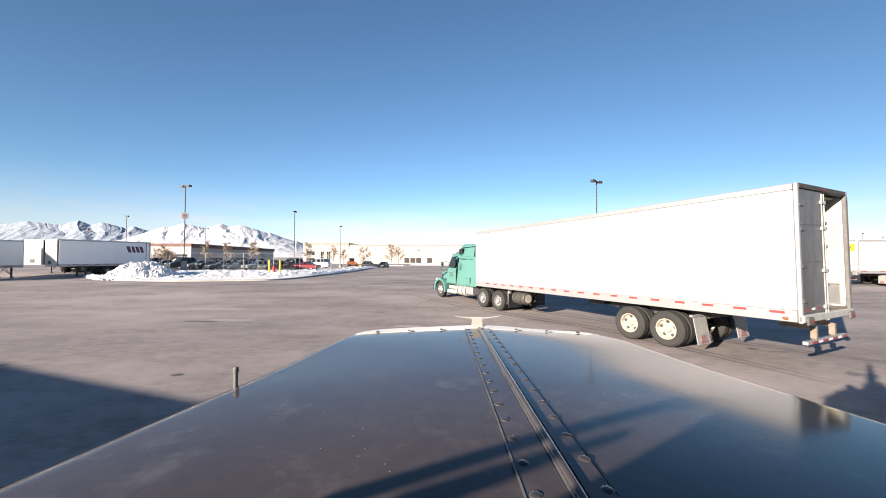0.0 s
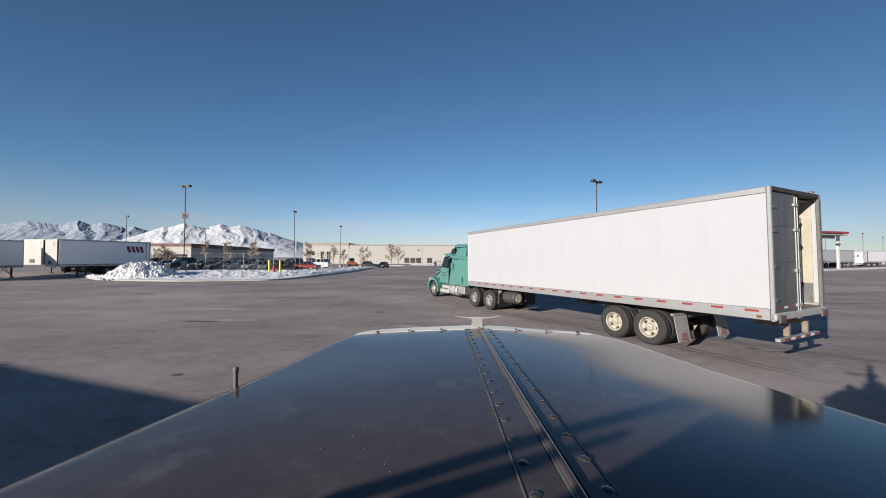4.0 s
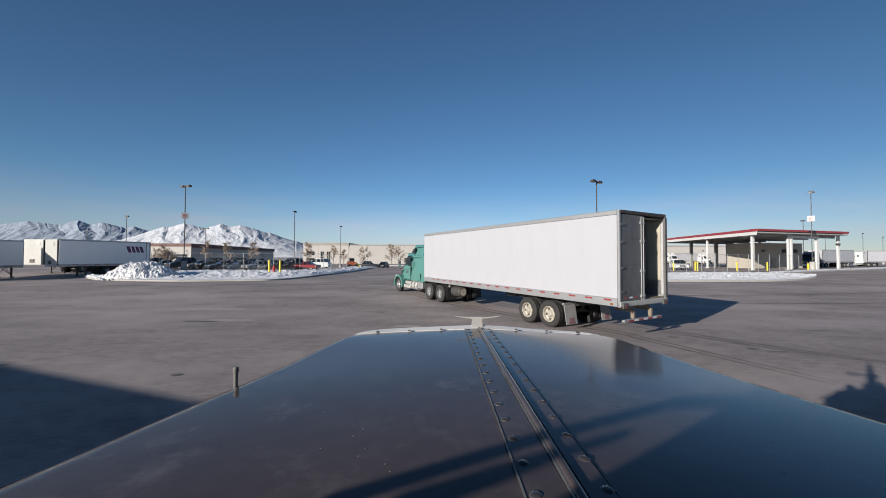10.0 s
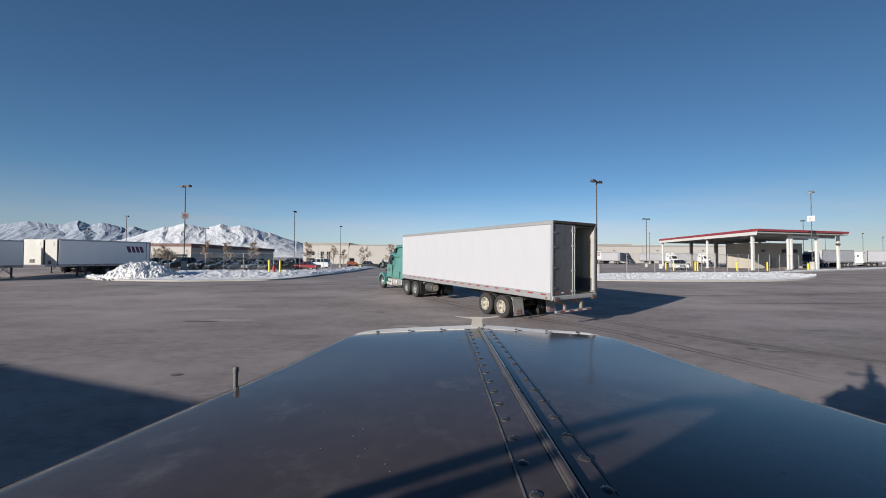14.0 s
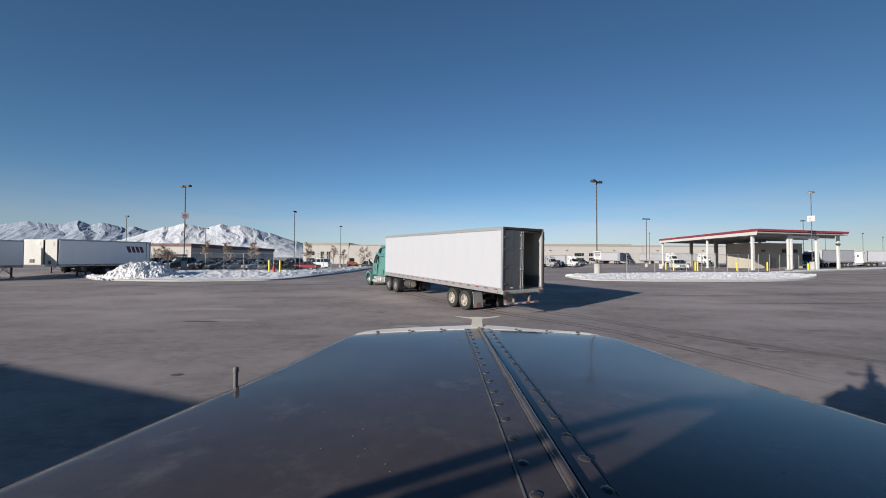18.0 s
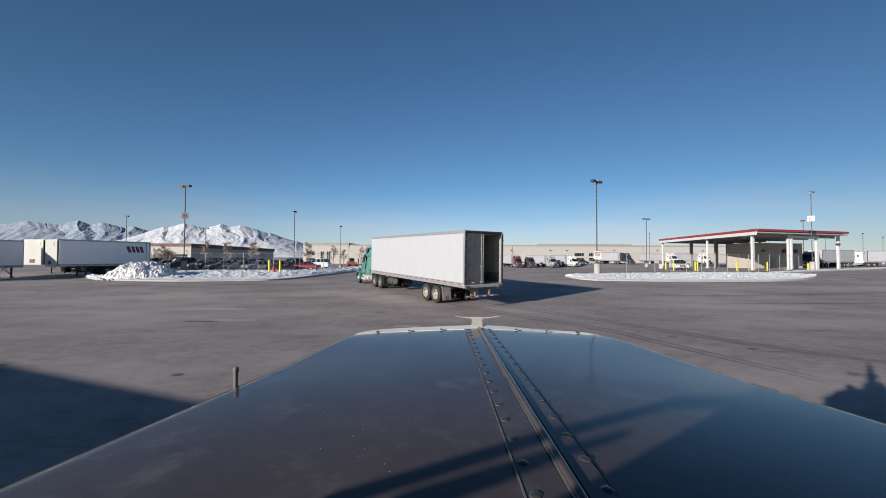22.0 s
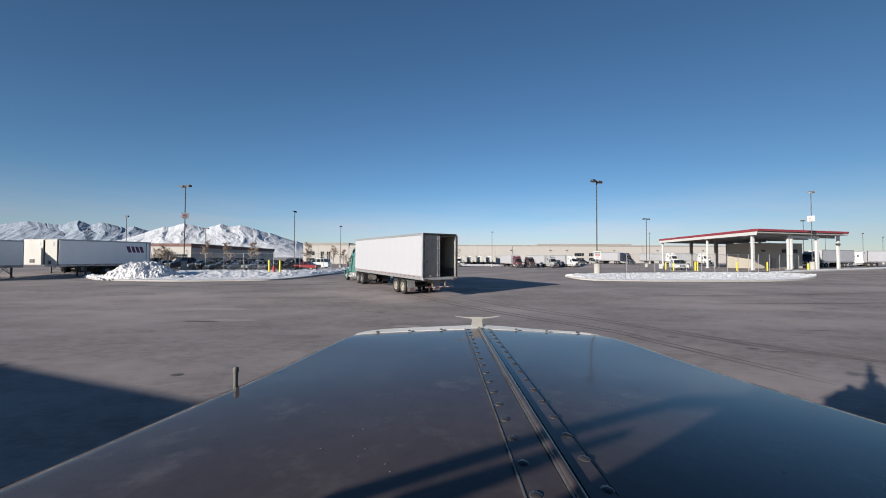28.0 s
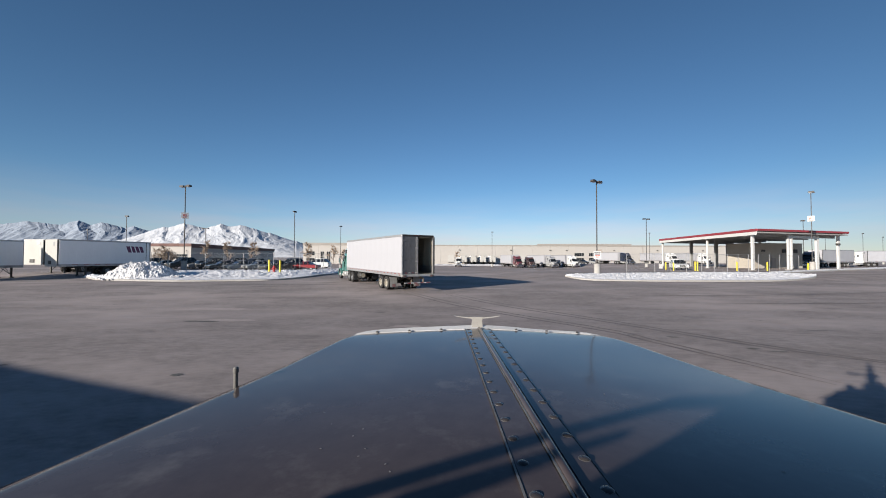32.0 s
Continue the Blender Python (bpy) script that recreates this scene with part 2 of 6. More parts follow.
# ---- mesh building ----
class Shape:
    def __init__(self):
        self.v, self.f = [], []

    def add(self, verts, faces):
        o = len(self.v)
        self.v += [tuple(q) for q in verts]
        self.f += [tuple(o + i for i in q) for q in faces]
        return self

    def box(self, x0, x1, y0, y1, z0, z1, c=0.0):
        """A box with chamfered edges."""
        c = min(c, 0.45 * min(x1 - x0, y1 - y0, z1 - z0))
        if c <= 0:
            vs = [(x, y, z) for z in (z0, z1) for y in (y0, y1) for x in (x0, x1)]
            return self.add(vs, [(0, 2, 3, 1), (4, 5, 7, 6), (0, 1, 5, 4), (2, 6, 7, 3), (0, 4, 6, 2), (1, 3, 7, 5)])
        lo, hi = (x0, y0, z0), (x1, y1, z1)
        ids, vs = {}, []
        for i in range(8):
            s = [(i >> k) & 1 for k in range(3)]
            for ax in range(3):
                q = [(hi[k] if s[k] else lo[k]) + (0 if k == ax else (-c if s[k] else c)) for k in range(3)]
                ids[(i, ax)] = len(vs)
                vs.append(q)
        fs = []
        for ax in range(3):
            a, b = (ax + 1) % 3, (ax + 2) % 3
            for s in (0, 1):
                q = [ids[((s << ax) | (i << a) | (j << b), ax)] for i, j in ((0, 0), (1, 0), (1, 1), (0, 1))]
                fs.append(q if s else q[::-1])
        for ax in range(3):
            a, b = (ax + 1) % 3, (ax + 2) % 3
            for i in (0, 1):
                for j in (0, 1):
                    k0, k1 = (i << a) | (j << b), (1 << ax) | (i << a) | (j << b)
                    q = [ids[(k0, a)], ids[(k1, a)], ids[(k1, b)], ids[(k0, b)]]
                    fs.append(q if i ^ j else q[::-1])
        for i in range(8):
            q = [ids[(i, 0)], ids[(i, 1)], ids[(i, 2)]]
            fs.append(q if bin(i).count("1") % 2 else q[::-1])
        return self.add(vs, fs)

    def ring(self, rows, n=16, axis="z", centre=(0, 0, 0), caps=True, last_cap=False):
        """A turned shape: rows of (radius, height) along an axis."""
        vs, fs = [], []
        for r, h in rows:
            for i in range(n):
                a = 2 * math.pi * i / n
                p = (r * math.cos(a), r * math.sin(a), h)
                if axis == "y":
                    p = (p[0], p[2], -p[1])
                elif axis == "x":
                    p = (p[2], p[0], p[1])
                vs.append((p[0] + centre[0], p[1] + centre[1], p[2] + centre[2]))
        for k in range(len(rows) - 1):
            for i in range(n):
                j = (i + 1) % n
                fs.append((k * n + i, k * n + j, (k + 1) * n + j, (k + 1) * n + i))
        if caps:
            fs.append(tuple(range(n))[::-1])
        if caps or last_cap:
            fs.append(tuple((len(rows) - 1) * n + i for i in range(n)))
        return self.add(vs, fs)

    def tube(self, a, b, r0, r1=None, n=8):
        """A straight tapered rod from a to b."""
        a, b = Vector(a), Vector(b)
        r1 = r0 if r1 is None else r1
        d = (b - a).normalized()
        u = d.cross(Vector((0, 0, 1)) if abs(d.z) < 0.9 else Vector((1, 0, 0))).normalized()
        w = d.cross(u)
        vs = [c + (u * math.cos(2 * math.pi * i / n) + w * math.sin(2 * math.pi * i / n)) * r for c, r in ((a, r0), (b, r1)) for i in range(n)]
        fs = [(i, (i + 1) % n, n + (i + 1) % n, n + i) for i in range(n)]
        return self.add(vs, fs + [tuple(range(n))[::-1], tuple(range(n, 2 * n))])

    def prism(self, profile, y0, y1, inset=None):
        """A side outline (x, z) swept from y0 to y1; inset: (x, z) outline used at both ends of the sweep for rounded flanks."""
        n = len(profile)
        vs = [(x, y, z) for y in (y0, y1) for x, z in profile]
        fs = [(i, n + i, n + (i + 1) % n, (i + 1) % n) for i in range(n)]
        return self.add(vs, fs + [tuple(range(n)), tuple(range(2 * n - 1, n - 1, -1))])

    def loft(self, sections):
        """Closed loops of equal length joined in turn, capped at both ends."""
        n = len(sections[0])
        vs = [p for s in sections for p in s]
        fs = [(k * n + i, k * n + (i + 1) % n, (k + 1) * n + (i + 1) % n, (k + 1) * n + i) for k in range(len(sections) - 1) for i in range(n)]
        return self.add(vs, fs + [tuple(range(n))[::-1], tuple((len(sections) - 1) * n + i for i in range(n))])

    def grid(self, xs, ys, fn):
        n = len(xs)
        vs = [fn(x, y) for y in ys for x in xs]
        fs = [(j * n + i, j * n + i + 1, (j + 1) * n + i + 1, (j + 1) * n + i) for j in range(len(ys) - 1) for i in range(n - 1)]
        return self.add(vs, fs)

    def turned(self, m, start=0):
        self.v[start:] = [tuple(m @ Vector(q)) for q in self.v[start:]]
        return self

    def mesh(self, name, mat, sharp=32):
        me = bpy.data.meshes.new(name)
        me.from_pydata(self.v, [], self.f)
        me.materials.append(mat)
        bm = bmesh.new()
        bm.from_mesh(me)
        bmesh.ops.recalc_face_normals(bm, faces=bm.faces)
        bm.to_mesh(me)
        bm.free()
        me.shade_smooth()
        me.set_sharp_from_angle(angle=radians(sharp))
        return me


def part(name, shape, mat, parent, label="", at=None, sharp=32):
    ob = new(name, shape.mesh(name, mat, sharp) if isinstance(shape, Shape) else shape)
    ob.parent = parent
    if at is not None:
        ob.matrix_basis = at
    if label:
        tagged(ob, label)
    return ob


def thing(name, m, label, category, group="", kind=""):
    ob = new(name)
    ob.empty_display_size = 0.3
    ob.matrix_basis = m
    return tagged(ob, label, category, group, kind)


def solid(name, shape, mat, label="", category="", group="", kind="", sharp=32):
    return tagged(new(name, shape.mesh(name, mat, sharp)), label, category, group, kind)


def stand(x, y, heading=0.0, up=0.0):
    return pose(x, y, ground_z(x, y) + up, 0, 0, heading)


def spline(points, n):
    """n + 1 points along a smooth curve through the given ones, evenly spaced."""
    pts = [Vector((*q, 0)) if len(q) == 2 else Vector(q) for q in points]
    ext = [pts[0] * 2 - pts[1]] + pts + [pts[-1] * 2 - pts[-2]]
    dense = []
    for i in range(1, len(ext) - 2):
        p0, p1, p2, p3 = ext[i - 1:i + 3]
        for k in range(16):
            t = k / 16
            dense.append(0.5 * (2 * p1 + (p2 - p0) * t + (2 * p0 - 5 * p1 + 4 * p2 - p3) * t * t + (3 * p1 - p0 - 3 * p2 + p3) * t ** 3))
    dense.append(pts[-1])
    run = [0.0]
    for a, b in zip(dense, dense[1:]):
        run.append(run[-1] + (b - a).length)
    out, j = [], 0
    for i in range(n + 1):
        s = run[-1] * i / n
        while j < len(run) - 2 and run[j + 1] < s:
            j += 1
        f = (s - run[j]) / max(1e-9, run[j + 1] - run[j])
        out.append(dense[j].lerp(dense[j + 1], min(1, max(0, f))))
    return out


# ---- ground ----
gx = [-4500, -2500, -1200, -600, -300, -200, -150] + [-120 + 2.5 * i for i in range(97)] + [130, 160, 200, 300, 600, 1200, 2500, 4500]
gy = [-600, -200, -80, -40] + [-20 + 1.5 * i for i in range(101)] + [135, 145, 160, 190, 240, 400, 800, 1600, 3000, 4800]
solid("ground", Shape().grid(gx, gy, lambda x, y: (x, y, ground_z(x, y))), ASPHALT, "worn grey asphalt yard with faint stains and wheel marks",
      "ground", kind="structure", sharp=60)


def strip(points, width, lift=0.005, n=60, ragged=0.25, seed=0):
    """A thin mark that lies on the ground along a curve."""
    rnd = random.Random(seed)
    line = spline(points, n)
    s = Shape()
    vs = []
    for i, q in enumerate(line):
        d = (line[min(i + 1, n)] - line[max(i - 1, 0)]).normalized()
        nrm = Vector((-d.y, d.x, 0))
        taper = min(1, 6 * i / n, 6 * (n - i) / n) * 0.9 + 0.1
        for sgn in (-1, 1):
            p = q + nrm * sgn * width * 0.5 * taper * (1 + ragged * rnd.uniform(-1, 1))
            vs.append((p.x, p.y, ground_z(p.x, p.y) + lift))
    s.add(vs, [(2 * i, 2 * i + 1, 2 * i + 3, 2 * i + 2) for i in range(n)])
    return s


MARKS = [([(0.13, 24.4), (3.1, 19.77), (6.33, 14.99), (8.71, 10.49), (10.48, 8.41), (12.8, 6.2)], 0.16),
         ([(0.45, 25.0), (3.45, 20.3), (6.68, 15.4), (9.0, 10.72), (10.68, 8.56), (13.1, 6.3)], 0.13),
         ([(-2.84, 25.26), (0.61, 19.72), (5.4, 12.8), (6.25, 10.61), (7.02, 8.47), (7.66, 6.86)], 0.15),
         ([(-2.55, 25.75), (0.95, 20.15), (5.72, 13.1), (6.55, 10.8), (7.28, 8.62), (7.9, 6.98)], 0.12),
         ([(-20.0, 30.6), (-12.0, 31.0), (-5.0, 33.0), (0.0, 38.0)], 0.5),
         ([(14.0, 24.0), (24.0, 24.6), (38.0, 27.5), (60.0, 36.0)], 0.2),
         ([(16.0, 20.5), (28.0, 21.2), (44.0, 25.0), (60.0, 31.0)], 0.2)]
for i, (pts, wdt) in enumerate(MARKS):
    solid("tyre_mark", strip(pts, wdt, 0.004 + 0.0007 * i, seed=i), TYRE_MARK, "dark faint tyre mark on the asphalt", "tyre mark", "tyre marks", "structure")


def blot(x, y, rx, ry, seed, lift=0.006):
    rnd = random.Random(seed)
    n = 22
    vs = [(x, y, ground_z(x, y) + lift)]
    for i in range(n):
        a = 2 * math.pi * i / n
        k = rnd.uniform(0.65, 1.1)
        px, py = x + rx * k * math.cos(a), y + ry * k * math.sin(a)
        vs.append((px, py, ground_z(px, py) + lift))
    return Shape().add(vs, [(0, 1 + i, 1 + (i + 1) % n) for i in range(n)])


for i, (x, y, rx, ry) in enumerate([(-5.55, 7.35, 0.12, 0.1), (-10.0, 8.0, 0.10, 0.07), (8.6, 9.75, 0.2, 0.1), (9.0, 9.4, 0.3, 0.07), (7.4, 11.3, 0.25, 0.09), (-9.8, 14.2, 0.8, 0.18),
                                   (13.4, 12.5, 0.5, 0.08), (-3.0, 17.0, 0.3, 0.12), (6.2, 11.6, 0.18, 0.08)]):
    solid("oil_stain", blot(x, y, rx, ry, i), STAIN, "small dark oil stain on the asphalt", "stain", "oil stains", "structure")
for i, (x, y, rx, ry) in enumerate([(-26.5, 29.6, 2.6, 0.35), (-22.5, 29.0, 1.6, 0.22), (-19.0, 30.4, 2.2, 0.25), (-14.8, 29.2, 1.5, 0.2), (19.3, 23.4, 2.2, 0.16), (25.0, 24.6, 2.6, 0.15), (22.5, 20.9, 1.6, 0.14)]):
    solid("worn_streak", blot(x, y, rx, ry, 90 + i, 0.003), TYRE_MARK, "dark worn streak across the asphalt", "stain", "oil stains", "structure")
for i, (x, y, rx, ry) in enumerate([(-9.0, 14.5, 1.3, 0.32), (-1.4, 13.2, 0.7, 0.25), (17.5, 18.5, 1.1, 0.18)]):
    solid("pale_patch", blot(x, y, rx, ry, 20 + i, 0.0035), PATCH, "pale worn patch in the asphalt", "patch", "pale patches", "structure")


def crack(x0, y0, x1, y1, seed):
    rnd = random.Random(seed)
    n = 9
    return [(x0 + (x1 - x0) * i / n + rnd.uniform(-0.12, 0.12), y0 + (y1 - y0) * i / n + rnd.uniform(-0.12, 0.12)) for i in range(n + 1)]


for i, (x0, y0, x1, y1) in enumerate(((12.0, 14.5, 20.0, 16.2), (16.0, 11.0, 24.0, 12.5),
                                      (-22.0, 19.0, -12.0, 20.5), (9.0, 26.0, 22.0, 27.5), (-30.0, 27.0, -16.0, 28.0), (20.0, 19.0, 33.0, 20.5))):
    solid("crack", strip(crack(x0, y0, x1, y1, 50 + i), 0.024, 0.0032, 50, 0.7, i), CRACK, "thin dark crack in the asphalt", "crack", "asphalt cracks", "structure")
for i, (x, y, rx, ry) in enumerate(((-12.0, 18.0, 2.4, 0.5), (-18.0, 24.0, 1.8, 0.35), (4.0, 28.0, 1.6, 0.3), (22.0, 23.0, 1.5, 0.25), (-25.0, 31.5, 1.8, 0.3))):
    solid("pale_patch", blot(x, y, rx, ry, 70 + i, 0.0025), PATCH, "pale worn patch in the asphalt", "patch", "pale patches", "structure")


# ---- kerbed islands under snow ----
def island(name, front, back_line, label, n=800, m=44, height=0.14, rough=0.13, seed=0.0):
    fr, bk = spline(front, n), spline(back_line, n)
    kerb = Shape()
    vs, fs = [], []
    for i, q in enumerate(fr):
        d = (fr[min(i + 1, n)] - fr[max(i - 1, 0)]).normalized()
        nrm = Vector((-d.y, d.x, 0))
        if (bk[i] - q).dot(nrm) < 0:
            nrm = -nrm
        g = ground_z(q.x, q.y)
        for off, h in ((0, -0.05), (0.015, 0.13), (0.035, 0.15), (0.17, 0.155), (0.17, -0.05)):
            p = q + nrm * off
            vs.append((p.x, p.y, g + h))
    for i in range(n):
        for k in range(4):
            fs.append((5 * i + k, 5 * i + k + 1, 5 * (i + 1) + k + 1, 5 * (i + 1) + k))
    kerb.add(vs, fs)
    solid("kerb", kerb, CONCRETE, "low grey concrete kerb round a snowy island", "kerb", "kerbs", "structure")
    snow = Shape()
    vs, fs = [], []
    for j in range(m + 1):
        for i in range(n + 1):
            t = j / m
            p = fr[i].lerp(bk[i], 0.02 + 0.98 * t)
            if j == 0:
                p = fr[i] + (bk[i] - fr[i]).normalized() * 0.10
            edge = min(1, t * 6, (1 - t) * 5, i / 3, (n - i) / 3)
            bump = noise.fractal(Vector((p.x * 0.9 + seed, p.y * 0.9, 0)), 0.9, 2.1, 5)
            lump = noise.noise(Vector((p.x * 3.1, p.y * 3.1, seed)))
            z = ground_z(p.x, p.y) + 0.125 + edge * (height + rough * bump + 0.09 * lump + 0.10 * abs(noise.noise(Vector((p.x * 4.3, p.y * 4.3, seed + 3)))) + 0.06 * noise.noise(Vector((p.x * 8.1, p.y * 8.1, seed + 5))))
            vs.append((p.x, p.y, max(z, ground_z(p.x, p.y) + (0.1 if edge > 0 else -0.04))))
    for j in range(m):
        for i in range(n):
            a = j * (n + 1) + i
            fs.append((a, a + 1, a + n + 2, a + n + 1))
    snow.add(vs, fs)
    return solid(name, snow, SNOW, label, "snow", kind="stuff", sharp=80)


island("snow_cover", [(-39.6, 38.5), (-38.6, 38.0), (-37.4, 37.2), (-34.2, 35.4), (-26.4, 34.0), (-21.6, 34.8), (-17.6, 35.9), (-15.7, 39.8), (-15.1, 43.7), (-14.5, 48.8), (-14.3, 61.6), (-15.6, 80.0), (-19.5, 118.0)],
       [(-39.5, 38.8), (-38.4, 38.8), (-37.0, 39.0), (-35.2, 40.6), (-33.0, 47.6), (-30.5, 49.3), (-25.0, 49.0), (-21.5, 47.8), (-19.6, 51.0), (-17.8, 56.0), (-18.0, 64.0), (-21.0, 82.0), (-26.5, 118.0)],
       "crusted white snow on the kerbed island", seed=3.0)
island("snow_cover", [(14.3, 41.0), (14.7, 38.9), (15.9, 37.2), (19.6, 36.3), (24.1, 36.0), (33.2, 36.4), (38.2, 37.8), (42.5, 40.0), (44.9, 42.0)],
       [(14.5, 41.3), (15.4, 42.4), (19.0, 44.0), (24.0, 45.2), (29.7, 46.2), (36.0, 47.6), (41.0, 47.6), (44.0, 45.0), (45.0, 42.4)],
       "thin white snow on the kerbed island below a fence", height=0.07, rough=0.07, seed=9.0)
island("snow_cover", [(45.5, 47.0), (54.0, 51.5), (66.0, 58.0), (88.0, 69.0), (140.0, 98.0)],
       [(45.3, 48.8), (53.0, 53.5), (64.5, 60.0), (86.5, 71.5), (138.0, 101.0)],
       "narrow strip of white snow beside the lane", m=8, height=0.05, rough=0.05, seed=15.0)


def snow_heap(cx, cy, rx, ry, h, seed):
    def fn(u, v):
        r = math.hypot(u, v)
        base = max(0.0, 1 - r ** (2.6 if u > 0 else 1.9))
        x, y = cx + u * rx, cy + v * ry
        p = Vector((x * 1.5 + seed, y * 1.5, 0))
        lump = noise.fractal(p, 0.45, 2.2, 6)
        d = noise.voronoi(Vector((x * 1.6, y * 1.6, seed)))[0]
        d2 = noise.voronoi(Vector((x * 3.6, y * 3.6, seed)))[0]
        d3 = noise.voronoi(Vector((x * 7.5, y * 7.5, seed)))[0]
        chunk = 0.15 * (0.55 - d[0]) + 0.14 * (0.5 - d2[0]) + 0.13 * (0.5 - d3[0])
        peak = 1 + 0.25 * noise.noise(Vector((x * 0.6, y * 0.6, seed)))
        z = h * base * peak + (0.16 * lump + chunk) * min(1, base * 4)
        return (x, y, ground_z(x, y) + z - (0.05 if base > 0 else 0.25))
    a = [-1.05 + 2.1 * i / 250 for i in range(251)]
    return Shape().grid(a, [-1.05 + 2.1 * i / 150 for i in range(151)], fn)


solid("snow_pile", snow_heap(-32.6, 37.9, 4.0, 2.7, 1.75, 1.0), DIRTY_SNOW, "heaped pile of ploughed lumpy white snow on the island", "snow pile", kind="stuff", sharp=80)
solid("snow_pile", snow_heap(-28.1, 37.2, 1.2, 1.2, 0.42, 5.0), DIRTY_SNOW, "small low heap of ploughed snow beside the larger pile", "snow pile", kind="stuff", sharp=80)
# loose lumps that rolled off the heaps
rnd = random.Random(4)
lumps = Shape()
for i in range(90):
    a, r = rnd.uniform(0, 2 * math.pi), rnd.uniform(0.72, 1.02)
    x, y = -32.4 + 4.6 * r * math.cos(a), 37.6 + 2.9 * r * math.sin(a)
    s = rnd.uniform(0.05, 0.17)
    st = len(lumps.v)
    lumps.ring([(s * 0.5, -s * 0.6), (s, -s * 0.1), (s * 0.8, s * 0.4), (s * 0.3, s * 0.7)], 6)
    lumps.turned(Matrix.Translation((x, y, ground_z(x, y) + 0.10 + s * 0.3)) @ pose(0, 0, 0, rnd.uniform(0, 180), rnd.uniform(0, 180), 0), st)
solid("snow_lumps", lumps, DIRTY_SNOW, "loose lumps of snow round the ploughed pile", "snow", kind="stuff")


# ---- distant mountains ----
FAR = 2500.0
# crests: bearing (x over y), height over distance, fall to the west and to the east
WEST_PEAKS = ((-1.30, 0.091, 0.10, 0.10), (-1.195, 0.1005, 0.13, 0.12), (-1.165, 0.0985, 0.2, 0.14), (-1.045, 0.1035, 0.24, 0.36), (-0.98, 0.0985, 0.32, 0.24), (-0.925, 0.0865, 0.3, 0.35), (-0.885, 0.087, 0.2, 0.3))
EAST_PEAKS = ((-0.80, 0.0865, 0.33, 0.2), (-0.742, 0.0955, 0.26, 0.22), (-0.70, 0.0865, 0.3, 0.3), (-0.637, 0.0945, 0.3, 0.3), (-0.58, 0.092, 0.22, 0.30), (-0.50, 0.070, 0.2, 0.33), (-0.42, 0.046, 0.25, 0.4))


def crest(bearing, peaks, seed, share):
    best = max(h - (fw * max(0.0, b - bearing) + fe * max(0.0, bearing - b)) for b, h, fw, fe in peaks)
    jag = noise.fractal(Vector((bearing * 42, seed, 0)), 0.8, 2.1, 5)
    return max(-0.01, best + 0.0022 * jag * share ** 4)


def mountain_mesh(x0, x1, far, run, peaks, seed, nx, ny, rough):
    def height(bearing, f):
        y = far - run * (1 - min(f, 1.0)) + max(0.0, f - 1) * run
        x = bearing * y
        low = 1 - min(f, 1.0)
        shift = low * (0.10 * noise.noise(Vector((bearing * 9, f * 2.2, seed + 7))) + 0.05 * noise.noise(Vector((bearing * 25, f * 5, seed + 11))))
        top = (crest(bearing + shift, peaks, seed, 1 - low) * (1 - 0.65 * low) + 0.65 * low * (0.080 + 0.012 * noise.noise(Vector((bearing * 6, 0, seed))))) * far
        if peaks is EAST_PEAKS:
            top = min(top, crest(bearing, peaks, seed, 1 - low) * far * 1.12 + 4)
        slope = f if f <= 1 else max(0.0, 1 - (f - 1) * 3.0)
        wx = 60 * noise.noise(Vector((x * 0.004, y * 0.004, seed)))
        wy = 60 * noise.noise(Vector((x * 0.004 + 9, y * 0.004, seed)))
        r = noise.ridged_multi_fractal(Vector(((x + wx + 0.45 * y) * 0.0064, (y + wy) * 0.0027, seed)), 0.85, 2.2, 7, 1.0, 2.0) / 2.6
        q = noise.ridged_multi_fractal(Vector(((x - 0.3 * y) * 0.035, y * 0.016, seed + 4)), 0.9, 2.2, 4, 1.0, 2.0) / 2.6
        z = top * slope ** 0.85 + (rough * (r - 0.75) + 9 * (q - 0.7)) * (0.06 + 1.7 * slope * (1 - slope)) * (0.35 + top / 300)
        return (x, y, z + 2.4 - 14 * (1 - min(1, slope * 3)))
    return Shape().grid([x0 + (x1 - x0) * i / nx for i in range(nx + 1)], [1.16 * j / ny for j in range(ny + 1)], height)


# the western range carries its distance haze as a blue tint in the colour
HAZY_ROCKY_SNOW = material("hazy_rocky_snow", (0.33, 0.375, 0.445), 0.85, second=(0.24, 0.28, 0.345), amount=0.9, scale=0.012, fine=0.09,
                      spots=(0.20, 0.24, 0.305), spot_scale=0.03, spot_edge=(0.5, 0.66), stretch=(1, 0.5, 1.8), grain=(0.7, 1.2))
MOUNTAIN = material("snowy_rock", (0.58, 0.59, 0.62), 0.8, second=(0.42, 0.445, 0.495), amount=0.8, scale=0.012, fine=0.09,
                    spots=(0.35, 0.38, 0.435), spot_scale=0.035, spot_edge=(0.55, 0.72), stretch=(1, 0.5, 1.8), grain=(0.78, 1.15))
solid("mountain_range", mountain_mesh(-1.42, -0.76, 2900.0, 760.0, WEST_PEAKS, 3.0, 640, 170, 40), HAZY_ROCKY_SNOW, "distant rocky mountains under thin snow, tinted blue-grey for haze", "mountains", kind="structure", sharp=60)
solid("mountain_range", mountain_mesh(-1.02, -0.25, FAR, 620.0, EAST_PEAKS, 8.0, 700, 170, 42), MOUNTAIN, "distant snow-covered mountain range with sharp ridges", "mountains", kind="structure", sharp=60)


